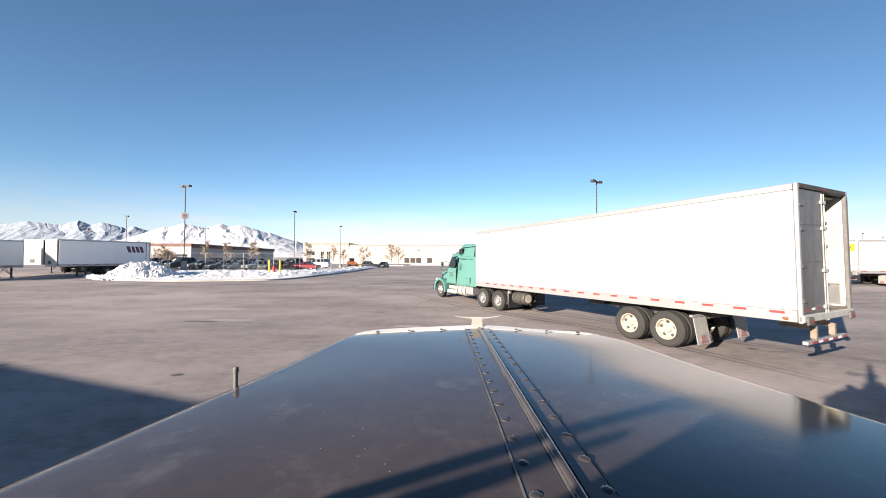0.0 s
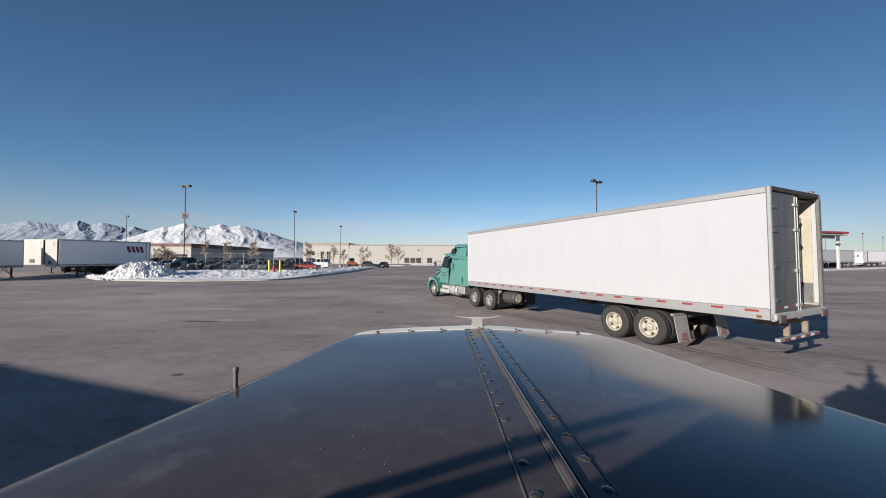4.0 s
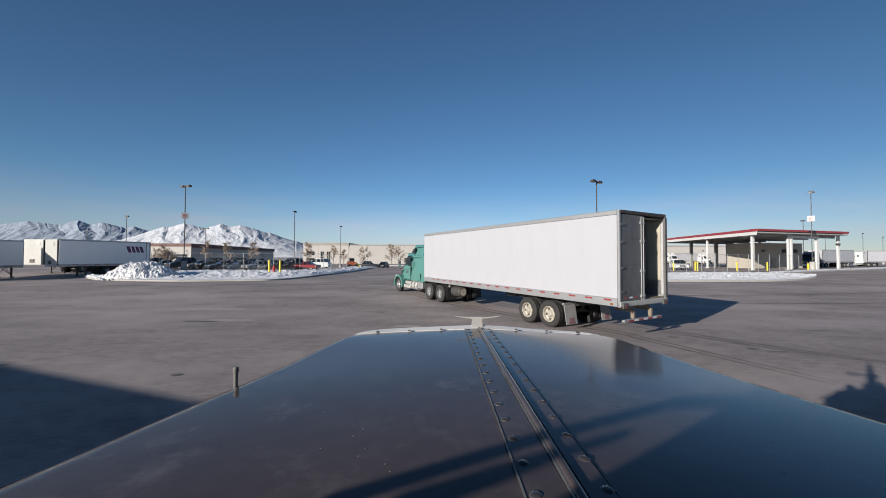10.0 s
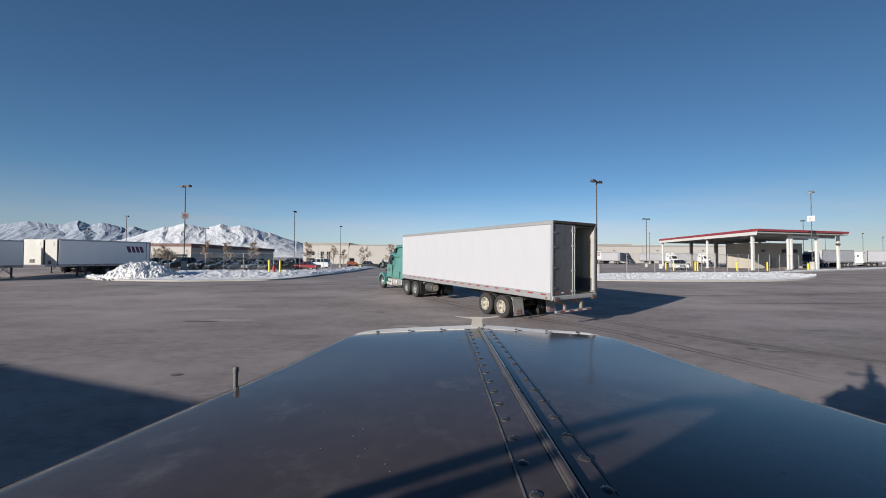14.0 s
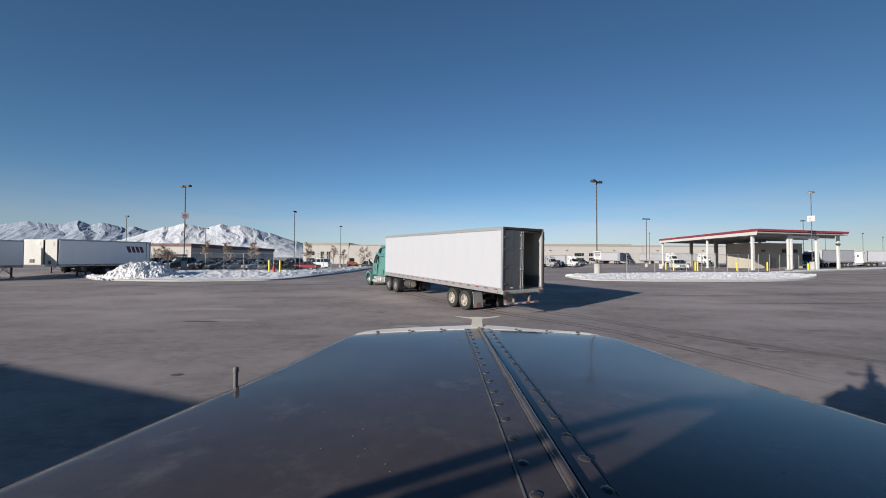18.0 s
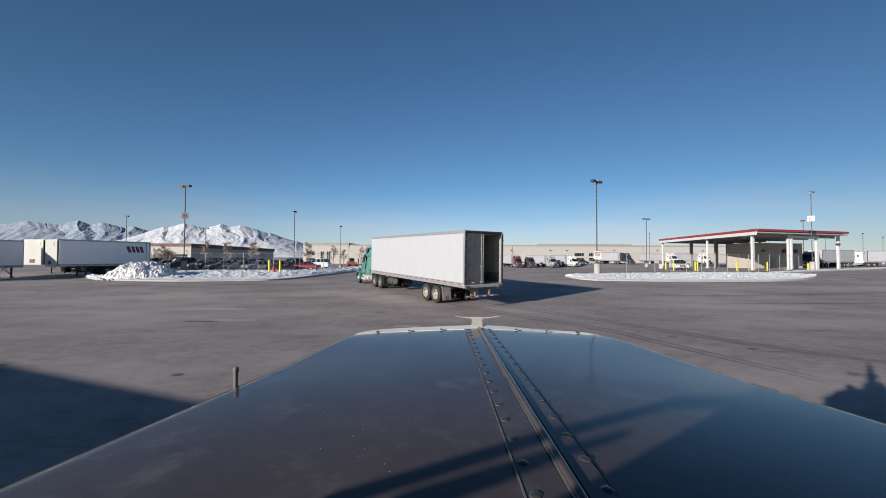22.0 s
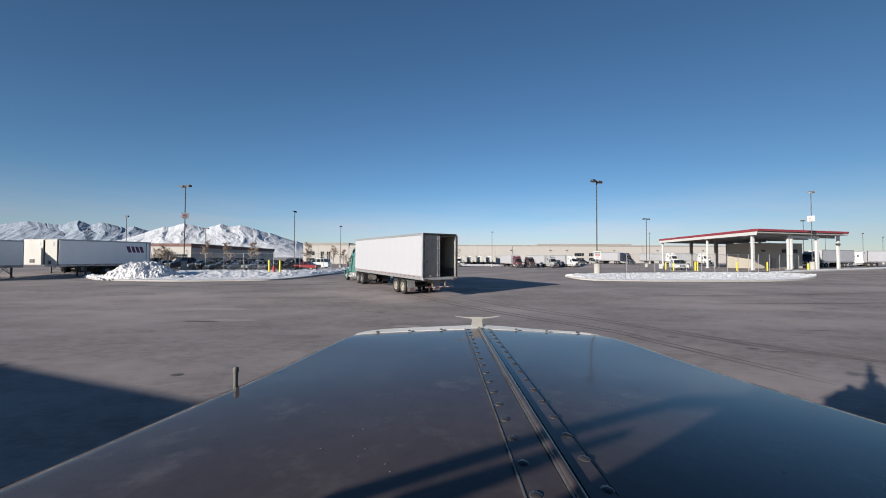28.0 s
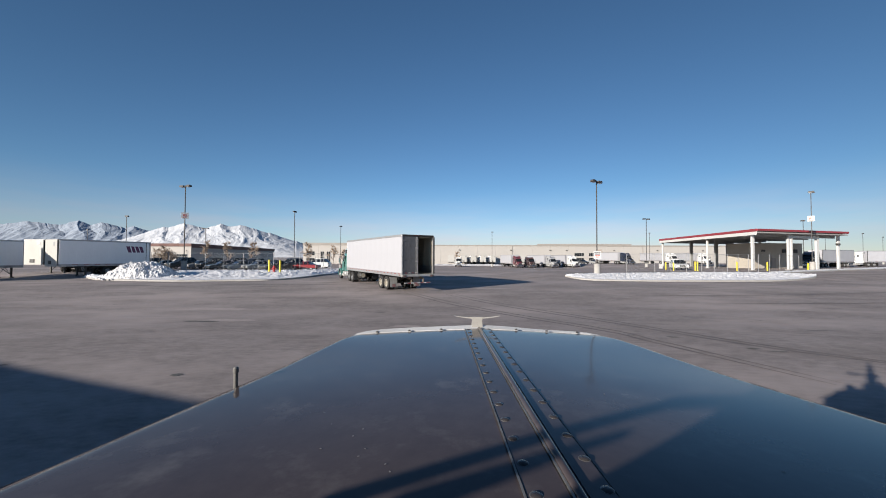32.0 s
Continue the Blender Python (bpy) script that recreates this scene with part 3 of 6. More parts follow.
# ---- warehouses ----
def wall_panels(parent, x0, x1, y, z0, z1, mat, step=9.0, thick=0.3):
    n = max(1, round((x1 - x0) / step))
    w = (x1 - x0) / n
    me = Shape().box(0.02, w - 0.02, -thick, 0, z0, z1, 0.03).mesh("panel", mat)
    for i in range(n):
        part("panel", me, mat, parent, at=pose(x0 + i * w, y, 0))


def window_unit(parent, x, y, z0, w, h, cols=3, rows=1):
    """A window set in a wall that faces -y."""
    win = part("window", Shape().box(-w / 2, w / 2, -0.02, 0.06, 0, h), GLASS_DARK, parent, "dark glass window", at=pose(x, y - 0.32, z0))
    fr = Shape()
    t = 0.09
    for i in range(cols + 1):
        xx = -w / 2 + w * i / cols
        fr.box(xx - t / 2, xx + t / 2, -0.07, 0.02, -t / 2, h + t / 2)
    for i in range(rows + 1):
        zz = h * i / rows
        fr.box(-w / 2, w / 2, -0.065, 0.015, zz - t / 2, zz + t / 2)
    part("window_frame", fr, GALV, win)


def big_warehouse():
    g = -0.8
    w = thing("warehouse", pose(0, 170, g), "long beige tilt-up warehouse with a grey parapet", "warehouse")
    wall_panels(w, -45.5, 150, 0, -0.3, 8.75, TILT_UP, 9.0)
    part("parapet_cap", Shape().box(-45.2, 150, -0.42, 0.3, 8.754, 9.3, 0.03), CAP_GREY, w, "grey metal cap")
    part("side_wall", Shape().box(149.7, 150, 0.01, 90, -0.3, 8.75), TILT_UP, w)
    part("side_wall", Shape().box(-45.4, -45.1, 0.01, 90, -0.3, 8.75), TILT_UP, w)
    part("roof", Shape().box(-45.0, 149.6, 0.1, 90, 8.2, 8.45), ROOF_GREY, w)
    part("raised_parapet", Shape().box(46, 92, 0.32, 1.2, 8.5, 9.9, 0.04), CAP_GREY, w, "raised grey parapet section")
    for x in (65.5, 72.0):
        window_unit(w, x + 0.6, 0, 4.0, 4.6 if x < 70 else 3.6, 1.5, 4)
        window_unit(w, x + 0.6, 0, 0.5, 4.6 if x < 70 else 3.6, 2.6, 4, 2)
    for x in (-17.5, -14.6, -11.8, -6.5):
        part("dock_opening", Shape().box(x - 1.2, x + 1.2, -0.37, -0.306, 0.5, 2.9, 0.02), DARK_STEEL, w, "dark open dock door")
    for x in (4, 12.5, 21, 30, 39):
        part("dock_door", Shape().box(x - 1.5, x + 1.5, -0.36, -0.305, 1.1, 4.2, 0.02), DOCK_DOOR, w, "closed grey dock door")
        part("dock_bumper", Shape().box(x - 1.4, x + 1.4, -0.5, -0.305, 0.7, 1.0, 0.03), DARK_TRIM, w)
    for x in (-12, 8, 33, 52, 60, 83, 104, 126, 142):
        part("wall_lamp", Shape().box(x - 0.35, x + 0.35, -0.75, -0.305, 6.6, 6.95, 0.06), DARK_STEEL, w, "dark wall-mounted lamp")
    for x in (33.5, 97):
        part("downpipe", Shape().box(x - 0.12, x + 0.12, -0.45, -0.31, -0.2, 8.7, 0.02), CAP_GREY, w)
    for x, wd in ((70, 3.0), (80, 2.2)):
        part("roof_unit", Shape().box(x - wd / 2, x + wd / 2, 20, 22, 8.45, 10.0, 0.1), CAP_GREY, w, "grey rooftop air unit")
    # the taller office block at its end
    o = thing("office_block", pose(0, 169.8, g), "cream office block with dark windows and a grey roof edge", "office building")
    wall_panels(o, -67.8, -45.7, 0, -0.3, 8.9, TILT_CREAM, 7.4)
    part("side_wall", Shape().box(-67.8, -67.5, 0.01, 60, -0.3, 8.9), TILT_CREAM, o)
    part("parapet_cap", Shape().box(-68.0, -45.6, -0.45, 60, 8.904, 10.1, 0.05), CAP_GREY, o, "broad grey-brown roof edge")
    for x, wd, z0, hh in ((-64.2, 4.0, 4.0, 1.95), (-58.5, 1.7, 2.2, 3.7), (-55.5, 1.7, 1.2, 4.7)):
        window_unit(o, x, 0, z0, wd, hh, 3 if wd > 2 else 2, 3 if hh > 2 else 2)
    for x, wd in ((-64.2, 4.0),):
        window_unit(o, x, 0, 0.5, wd, 2.2, 3, 2)
    part("wall_lamp", Shape().box(-54.0, -53.5, -0.75, -0.305, 6.9, 7.2, 0.06), DARK_STEEL, o)
    # warehouse beside the parking lot
    b = thing("warehouse", pose(-111, 154, g), "cream warehouse with a dark brown band along its roof", "warehouse")
    part("wall", Shape().box(-90, 0, 0, 0.3, -0.3, 7.7), TILT_CREAM, b)
    a = math.atan2(105, -14)
    ln = math.hypot(105, 14)
    turn = pose(0, 0, 0, 0, 0, math.degrees(a))
    part("side_wall", Shape().box(0.3, ln, 0, 0.3, -0.3, 7.7).turned(turn), TILT_UP, b)
    part("roof_band", Shape().box(-90, 0.25, -0.2, 0.25, 7.704, 9.0, 0.04), CAP_BROWN, b, "dark brown band")
    part("roof_band", Shape().box(0.3, ln, -0.25, 0.3, 7.2, 9.0, 0.04).turned(turn), CAP_BROWN, b, "dark brown band")
    part("roof", Shape().add([(-90, 0.4, 7.6), (-0.5, 0.4, 7.6), (-14.6, 105, 7.6), (-90, 105, 7.6)], [(0, 1, 2, 3)]), ROOF_GREY, b)
    for x in (-4, -14, -26, -40):
        window_unit(b, x, 0.32, 0.9, 5.0, 3.4, 4, 3)
    part("wall_lamp", Shape().box(-2, -1.6, -0.5, 0, 5.6, 5.9, 0.05), DARK_STEEL, b)


big_warehouse()


# ---- fuel canopy and its shed ----
def canopy():
    A, B, D = Vector((51.6, 57.4, 0)), Vector((56.2, 90.6, 0)), Vector((73.8, 63.6, 0))
    C = B + D - A
    u, v = (B - A).normalized(), (D - A).normalized()
    top = 7.3
    c = thing("fuel_canopy", pose(0, 0, 0), "white steel fuel canopy with a dark red fascia band", "canopy")

    def slab(z0, z1, grow=0.0):
        q = [A - u * grow - v * grow, B + u * grow - v * grow, C + u * grow + v * grow, D - u * grow + v * grow]
        return Shape().add([(*p.xy, z0) for p in q] + [(*p.xy, z1) for p in q], [(3, 2, 1, 0), (4, 5, 6, 7)] + [(i, (i + 1) % 4, 4 + (i + 1) % 4, 4 + i) for i in range(4)])
    part("soffit", slab(6.62, 6.8), CANOPY_UNDER, c, "grey ribbed soffit")
    part("roof_deck", slab(6.92, 7.1), ROOF_GREY, c)

    def edge(p, q, z0, z1, out, thick):
        d = (q - p).normalized()
        nrm = Vector((d.y, -d.x, 0)) * (1 if out else -1)
        return Shape().add([(*(w + nrm * o).xy, z) for z in (z0, z1) for w, o in ((p, 0), (q, 0), (q, thick), (p, thick))],
                           [(3, 2, 1, 0), (4, 5, 6, 7)] + [(i, (i + 1) % 4, 4 + (i + 1) % 4, 4 + i) for i in range(4)])
    for p, q in ((A, B), (B, C), (C, D), (D, A)):
        out = (q - p).cross((A + C) / 2 - p).z > 0
        thin = p is D or p is C
        part("fascia", edge(p, q, 6.96 if thin else 6.86, top, out, 0.14), CANOPY_RED, c, "dark red fascia")
        if not thin:
            part("gutter_board", edge(p, q, 6.30, 6.856, out, 0.09), CANOPY_WHITE, c, "white board under the fascia")
    # beams under the soffit
    for k in range(6):
        p = A + (B - A) * (k + 0.5) / 6
        part("beam", edge(p, p + (D - A), 6.2, 6.616, True, 0.22), CANOPY_UNDER, c)

    def column(f, s, wide, mat=CANOPY_WHITE, label="white steel column"):
        p = A + (B - A) * f + (D - A) * s
        g = ground_z(p.x, p.y)
        col = part("column", Shape().box(-wide, wide, -0.14, 0.14, 0.05, 6.6 - g, 0.02).box(-wide - 0.02, wide + 0.02, -0.16, 0.16, 5.5 - g, 5.56 - g), mat, c, label, at=pose(p.x, p.y, g, 0, 0, 15))
        part("base_plate", Shape().box(-wide - 0.2, wide + 0.2, -0.35, 0.35, -0.05, 0.12, 0.03), CONCRETE, col)
    for f, s, wd in ((0.05, 0.03, 0.26), (0.424, 0.03, 0.15), (0.985, 0.03, 0.2), (0.04, 0.388, 0.19), (0.04, 0.42, 0.19), (0.04, 0.71, 0.34), (0.05, 0.985, 0.26)):
        column(f, s, wd)
    # inner columns take the darker soffit grey, so their shade is in the colour
    for f, s, wd in ((0.85, 0.3, 0.42), (0.56, 0.3, 0.46), (0.95, 0.95, 0.26), (0.6, 0.95, 0.26)):
        column(f, s, wd, CANOPY_UNDER, "steel column coloured darker for shade")
    q = A + (B - A) * 0.04
    part("cross_beam", edge(q + (D - A) * 0.38, q + (D - A) * 0.72, 5.95, 6.40, True, 0.2), CANOPY_WHITE, c, "white cross beam")
    p = A + (D - A) * 0.985 + (B - A) * 0.05
    part("floodlight", Shape().box(-0.55, -0.15, -0.3, 0.3, 0, 0.35, 0.06), DARK_STEEL, c, "dark floodlight", at=pose(p.x, p.y - 0.3, 4.9))
    # the shed that stands under it
    s = thing("pump_shed", pose(67.0, 71.6, ground_z(67.0, 71.6), 0, 0, 9), "beige block shed under the canopy", "shed")
    part("wall", Shape().box(-4.8, 8.0, 0, 0.3, -0.1, 5.0, 0.02), SHED_WALL, s)
    part("wall", Shape().box(-4.8, -4.5, 0.3, 5, -0.1, 5.0, 0.02), SHED_WALL, s)
    part("wall", Shape().box(7.7, 8.0, 0.3, 5, -0.1, 5.0, 0.02), SHED_WALL, s)
    part("wall", Shape().box(-4.5, 7.7, 4.7, 5, -0.1, 5.0, 0.02), SHED_WALL, s)
    part("roof", Shape().box(-4.9, 8.1, -0.1, 5.1, 5.004, 5.15, 0.04), CAP_GREY, s)
    part("wall_sign", Shape().box(-2.2, -1.2, -0.05, -0.004, 3.4, 3.8), SIGN_DARK, s, "small dark plate")
    for x in (3.4, 6.2):
        part("vent", Shape().box(x - 0.5, x + 0.5, -0.09, -0.004, 3.2, 3.9, 0.02), DARK_STEEL, s, "dark wall vent")
    part("door", Shape().box(0.2, 1.3, -0.06, -0.004, 0, 2.1, 0.01), CAP_GREY, s, "grey steel door")


canopy()


# ---- chain-link fences ----
def chain_fence(points, height, label, step=3.0, wire=0.0005):
    base = points[0]
    f = thing("chain_link_fence", pose(base[0], base[1], ground_z(*base)), label, "fence")
    o = Vector((base[0], base[1], ground_z(*base)))
    wires, rails = Shape(), Shape()
    post = Shape().ring([(0.032, -0.2), (0.032, height + 0.03), (0.02, height + 0.07), (0.004, height + 0.08)], 8).mesh("post", GALV)
    posts = []
    for a, b in zip(points, points[1:]):
        a, b = Vector((*a, 0)), Vector((*b, 0))
        n = max(1, round((b - a).length / step))
        for i in range(n):
            posts.append(a.lerp(b, i / n))
    posts.append(Vector((*points[-1], 0)))
    for q in posts:
        q.z = ground_z(q.x, q.y) + 0.1
        part("post", post, GALV, f, at=Matrix.Translation(q - o))
    for p, q in zip(posts, posts[1:]):
        p, q = p - o, q - o
        rails.tube(p + Vector((0, 0, height)), q + Vector((0, 0, height)), 0.02, n=5)
        ln = (q - p).length
        d = (q - p) / ln
        k, t = 0.085, wire
        s = -height
        while s < ln:
            for sg in (1, -1):
                s0, s1 = (s, s + height) if sg > 0 else (s + height, s)
                c0, c1 = min(max(s0, 0), ln), min(max(s1, 0), ln)
                if abs(c1 - c0) > 0.01:
                    z0, z1 = (c0 - s0) / (s1 - s0) * height, (c1 - s0) / (s1 - s0) * height
                    a, b = p + d * c0 + Vector((0, 0, z0 + 0.03)), p + d * c1 + Vector((0, 0, z1 - 0.03))
                    w = Vector((-d.y, d.x, 0)) * 0.003 * sg
                    up = (b - a).cross(w).normalized() * t
                    wires.add([a + w + up, b + w + up, b + w - up, a + w - up], [(0, 1, 2, 3)])
            s += k
    part("top_rail", rails, GALV, f)
    tagged(part("wire_mesh", wires, GALV, f, "grey woven wire"), kind="stuff")


chain_fence([(-46.0, 49.5), (-38.0, 48.4), (-30.5, 48.7), (-27.6, 48.4), (-22.0, 45.4), (-19.1, 45.2)], 2.45, "grey chain-link fence before a car park")
chain_fence([(-18.9, 46.2), (-18.4, 50.5), (-17.8, 55.5), (-17.0, 62.0)], 2.45, "grey chain-link fence along the drive")
chain_fence([(22.6, 43.0), (26.4, 43.6), (33.8, 45.7), (38.7, 47.6), (46.0, 51.0), (52.0, 54.0), (58.0, 57.0)], 2.45, "grey chain-link fence round a fuel yard", wire=0.0011)


# ---- street furniture ----
def light_pole(x, y, h, heads, sign=False, heading=0.0, base=0.9, label="tall dark bronze light pole on a concrete base"):
    p = thing("light_pole", stand(x, y, heading), label, "light pole", "light poles in the yard")
    part("base", Shape().ring([(0.36, -0.3), (0.36, base - 0.04), (0.33, base)], 18), CONCRETE, p, "round concrete base")
    part("mast", Shape().box(-0.05, 0.05, -0.05, 0.05, base, h, 0.012).box(-0.2, 0.2, -0.2, 0.2, base, base + 0.05, 0.01), POLE, p)
    for k in range(heads):
        sg = 1 if k == 0 else -1
        part("arm", Shape().box(min(0, sg * 0.5), max(0, sg * 0.5), -0.04, 0.04, h - 0.16, h - 0.08), POLE, p)
        sh = -0.62 if heads == 1 else 0.0
        hd = part("lamp_head", Shape().loft([[(sg * 0.28, -0.2, h - 0.2), (sg * 0.28, 0.2, h - 0.2), (sg * 0.28, 0.17, h + 0.02), (sg * 0.28, -0.17, h + 0.02)],
                                             [(sg * 0.95, -0.24, h - 0.24), (sg * 0.95, 0.24, h - 0.24), (sg * 0.95, 0.2, h + 0.04), (sg * 0.95, -0.2, h + 0.04)],
                                             [(sg * 1.02, -0.2, h - 0.2), (sg * 1.02, 0.2, h - 0.2), (sg * 1.02, 0.16, h), (sg * 1.02, -0.16, h)]]).turned(pose(sh, 0, 0.12 if heads == 1 else 0)), POLE, p, "dark box-shaped lamp head")
        part("lens", Shape().box(sg * 0.62 - 0.26, sg * 0.62 + 0.26, -0.17, 0.17, h - 0.262, h - 0.232).turned(pose(sh, 0, 0.12 if heads == 1 else 0)), HEADLIGHT, hd)
    return p


def lettering(text, size, mat, parent, at):
    """Raised characters in the built-in font, standing upright and centred."""
    curve = bpy.data.curves.new("print", "FONT")
    curve.body, curve.size, curve.extrude, curve.align_x, curve.resolution_u = text, size, 0.003, "CENTER", 3
    curve.offset = 0.014
    ob = new("print", curve)
    me = bpy.data.meshes.new_from_object(ob)
    bpy.data.objects.remove(ob)
    me.materials.clear()
    me.materials.append(mat)
    return part("print", me, mat, parent, "red numerals", at=at @ pose(0, 0, 0, 90, 0, 0))


def row_sign(p, z, w, h, colour, heading, number):
    s = part("sign_board", Shape().box(-w / 2, w / 2, -0.02, 0.02, 0, h, 0.01), SIGN_WHITE, p, "white sign board with red row number", at=pose(0, 0, z, 0, 0, heading) @ pose(0, -0.13, 0))
    lettering(number, 0.52 * h, colour, s, pose(0, -0.024, 0.36 * h))
    part("print_bar", Shape().box(-0.3 * w, 0.3 * w, -0.028, -0.0205, 0.14 * h, 0.20 * h), colour, s)
    for x in (-0.1 * w, 0.1 * w):
        part("sign_clamp", Shape().box(x - 0.02, x + 0.02, 0.02, 0.1, 0.42 * h, 0.58 * h), GALV, s)


p1 = light_pole(-36.8, 49.7, 12.2, 2, heading=-20, base=1.45, label="tall dark double light pole with a white row sign")
row_sign(p1, 7.45, 0.86, 0.86, SIGN_RED, 56, "02")
p8 = light_pole(18.9, 42.9, 11.6, 2, heading=35, base=1.4, label="tall dark double light pole on a concrete base")
s8 = part("sign_board", Shape().box(-0.47, 0.47, -0.02, 0.02, 0, 0.95, 0.01), SIGN_WHITE, p8, "white notice with unreadable lines", at=pose(0, 0, 1.95, 0, 0, -35) @ pose(0, -0.13, 0))
for z0, a in ((0.72, 0.38), (0.56, 0.34), (0.42, 0.30), (0.2, 0.2)):
    part("print_bar", Shape().box(-a, a, -0.028, -0.0205, z0, z0 + 0.09), SIGN_DARK if z0 > 0.5 else SIGN_RED, s8)
p11 = light_pole(60.2, 57.0, 12.9, 1, heading=-45, base=1.5, label="tall dark single light pole with a white row sign")
row_sign(p11, 8.1, 0.9, 0.9, SIGN_RED, -22, "01")
light_pole(49.5, 85.0, 11.8, 2, heading=20)
for x, y, hd in ((-71.5, 78.8, 10), (-29.8, 70.0, 60), (-30.3, 103.4, 40), (17.5, 124.6, 0), (75.6, 127.9, 30), (86.7, 84.0, 150), (-75.6, 111.1, 0), (-121.9, 119.7, 0)):
    light_pole(x, y, 11.5 - ground_z(x, y), 1 if y not in (111.1,) else 2, heading=hd)
for x, y in ((154.3, 141.0), (156.9, 130.5), (185.5, 147.3), (140.0, 150.0)):
    light_pole(x, y, 11.5, 1, heading=20, label="far tall light pole against the sky")


def section_box(z, r):
    return [(-r, -r, z), (r, -r, z), (r, r, z), (-r, r, z)]


def bollard(x, y, h=1.5):
    b = thing("bollard", stand(x, y), "yellow painted steel bollard", "bollard", "yellow bollards")
    part("post", Shape().ring([(0.1, -0.2), (0.1, h - 0.06), (0.08, h - 0.02), (0.03, h)], 14), YELLOW, b)
    return b


for x, y, h in ((-21.4, 43.1, 1.75), (-19.5, 41.9, 1.75), (39.5, 62.0, 1.3), (37.7, 57.2, 1.3), (41.1, 57.0, 1.5), (40.6, 55.8, 1.5), (47.9, 57.0, 1.5), (53.4, 57.6, 1.45), (59.8, 57.3, 1.3)):
    bollard(x, y, h)
bn = thing("waste_bin", stand(46.4, 74.5), "small white bin beside the fuel canopy", "bin")
part("body", Shape().loft([section_box(0.0, 0.24), section_box(0.9, 0.28)]), CANOPY_WHITE, bn)
part("lid", Shape().loft([section_box(0.9, 0.3), section_box(0.98, 0.28), section_box(1.04, 0.16)]), CANOPY_WHITE, bn)
hy = thing("fire_hydrant", stand(-20.75, 43.0, 0, 0.12), "small dark red fire hydrant in the snow", "hydrant")
part("barrel", Shape().ring([(0.2, -0.2), (0.2, 0.04), (0.14, 0.06), (0.14, 0.62), (0.18, 0.64), (0.17, 0.72), (0.10, 0.84), (0.04, 0.88), (0.03, 0.94)], 14), HYDRANT_RED, hy)
for sx, ax in ((-0.14, "x"), (0.14, "x")):
    part("outlet", Shape().ring([(0.08, 0.0), (0.08, math.copysign(0.12, sx)), (0.05, math.copysign(0.15, sx))], 10, "x", (sx, 0, 0.5)), HYDRANT_RED, hy)
part("outlet", Shape().ring([(0.1, 0.0), (0.1, 0.13)], 10, "y", (0, -0.27, 0.48)), HYDRANT_RED, hy)


# ---- leafless trees and shrubs ----
def tree(x, y, h, spread, seed, mat=TWIGS, label="leafless brown tree in winter", dense=1.0, trunk=0.2):
    rnd = random.Random(seed)
    t = thing("tree", stand(x, y), label, "tree", "bare trees")
    wood, tw = Shape(), Shape()

    def twig(q, d, ln):
        e = q + d * ln
        w = d.cross(Vector((rnd.gauss(0, 1), rnd.gauss(0, 1), rnd.gauss(0, 1)))).normalized() * 0.0038 * h
        tw.add([q - w, q + w, e + w * 0.25, e - w * 0.25], [(0, 1, 2, 3)])

    lean = Vector((rnd.uniform(-0.06, 0.06), rnd.uniform(-0.06, 0.06), 1))
    stems = [(Vector((0, 0, -0.1)), lean, h * 0.95)]
    if trunk < 0.15:
        stems += [(Vector((0, 0, -0.1)), Vector((rnd.uniform(-0.7, 0.7), rnd.uniform(-0.7, 0.7), 1)).normalized(), h * rnd.uniform(0.6, 0.9)) for _ in range(4)]
    for p0, d0, ln0 in stems:
        wood.tube(p0, p0 + d0 * ln0, 0.013 * h + 0.02, 0.004 * h, 7)
        for k in range(18):
            f = trunk + (0.97 - trunk) * (k + rnd.random()) / 18
            p = p0 + d0 * ln0 * f
            a = rnd.uniform(0, 2 * math.pi)
            ln = h * 0.42 * spread * (1.05 - 0.75 * f) * rnd.uniform(0.7, 1.15)
            d = Vector((math.cos(a), math.sin(a), rnd.uniform(0.5, 1.2))).normalized()
            q = p + d * ln
            wood.tube(p, q, 0.006 * h, 0.002 * h, 5)
            for _ in range(5):
                r = p.lerp(q, rnd.uniform(0.3, 1))
                e = (d + Vector((rnd.gauss(0, 0.5), rnd.gauss(0, 0.5), rnd.gauss(0.25, 0.4)))).normalized()
                sub_ln = ln * rnd.uniform(0.3, 0.6)
                wood.tube(r, r + e * sub_ln, 0.0022 * h, 0.0009 * h, 4)
                for _ in range(int(7 * dense)):
                    g = (e + Vector((rnd.gauss(0, 0.6), rnd.gauss(0, 0.6), rnd.gauss(0.2, 0.5)))).normalized()
                    twig(r + e * sub_ln * rnd.uniform(0.2, 1), g, h * rnd.uniform(0.05, 0.13))
    part("trunk", wood, BARK, t)
    part("crown", tw, mat, t)
    return t


for i, (x, y, h, sp) in enumerate([(-47.5, 151, 7.6, 1.05), (-42.6, 150, 6.2, 1.0), (-33.0, 146, 7.0, 1.25), (-20.5, 140, 8.2, 0.9), (-17.6, 138, 7.2, 1.0), (-58.0, 150, 9.0, 0.8),
                                   (-102, 150, 10.0, 0.85), (-92.2, 150, 9.6, 0.85), (-81.0, 150, 9.6, 0.9),
                                   (6.9, 163, 6.0, 0.8), (74.5, 166, 6.5, 0.6), (-25.0, 110, 3.6, 1.0)]):
    tree(x, y, h, sp * (0.8 if x < -70 else 1.1), i, dense=2.2)
tree(-60.5, 76.0, 4.8, 1.2, 60, dense=1.6, label="broad leafless brown shrub behind the snow", trunk=0.12)


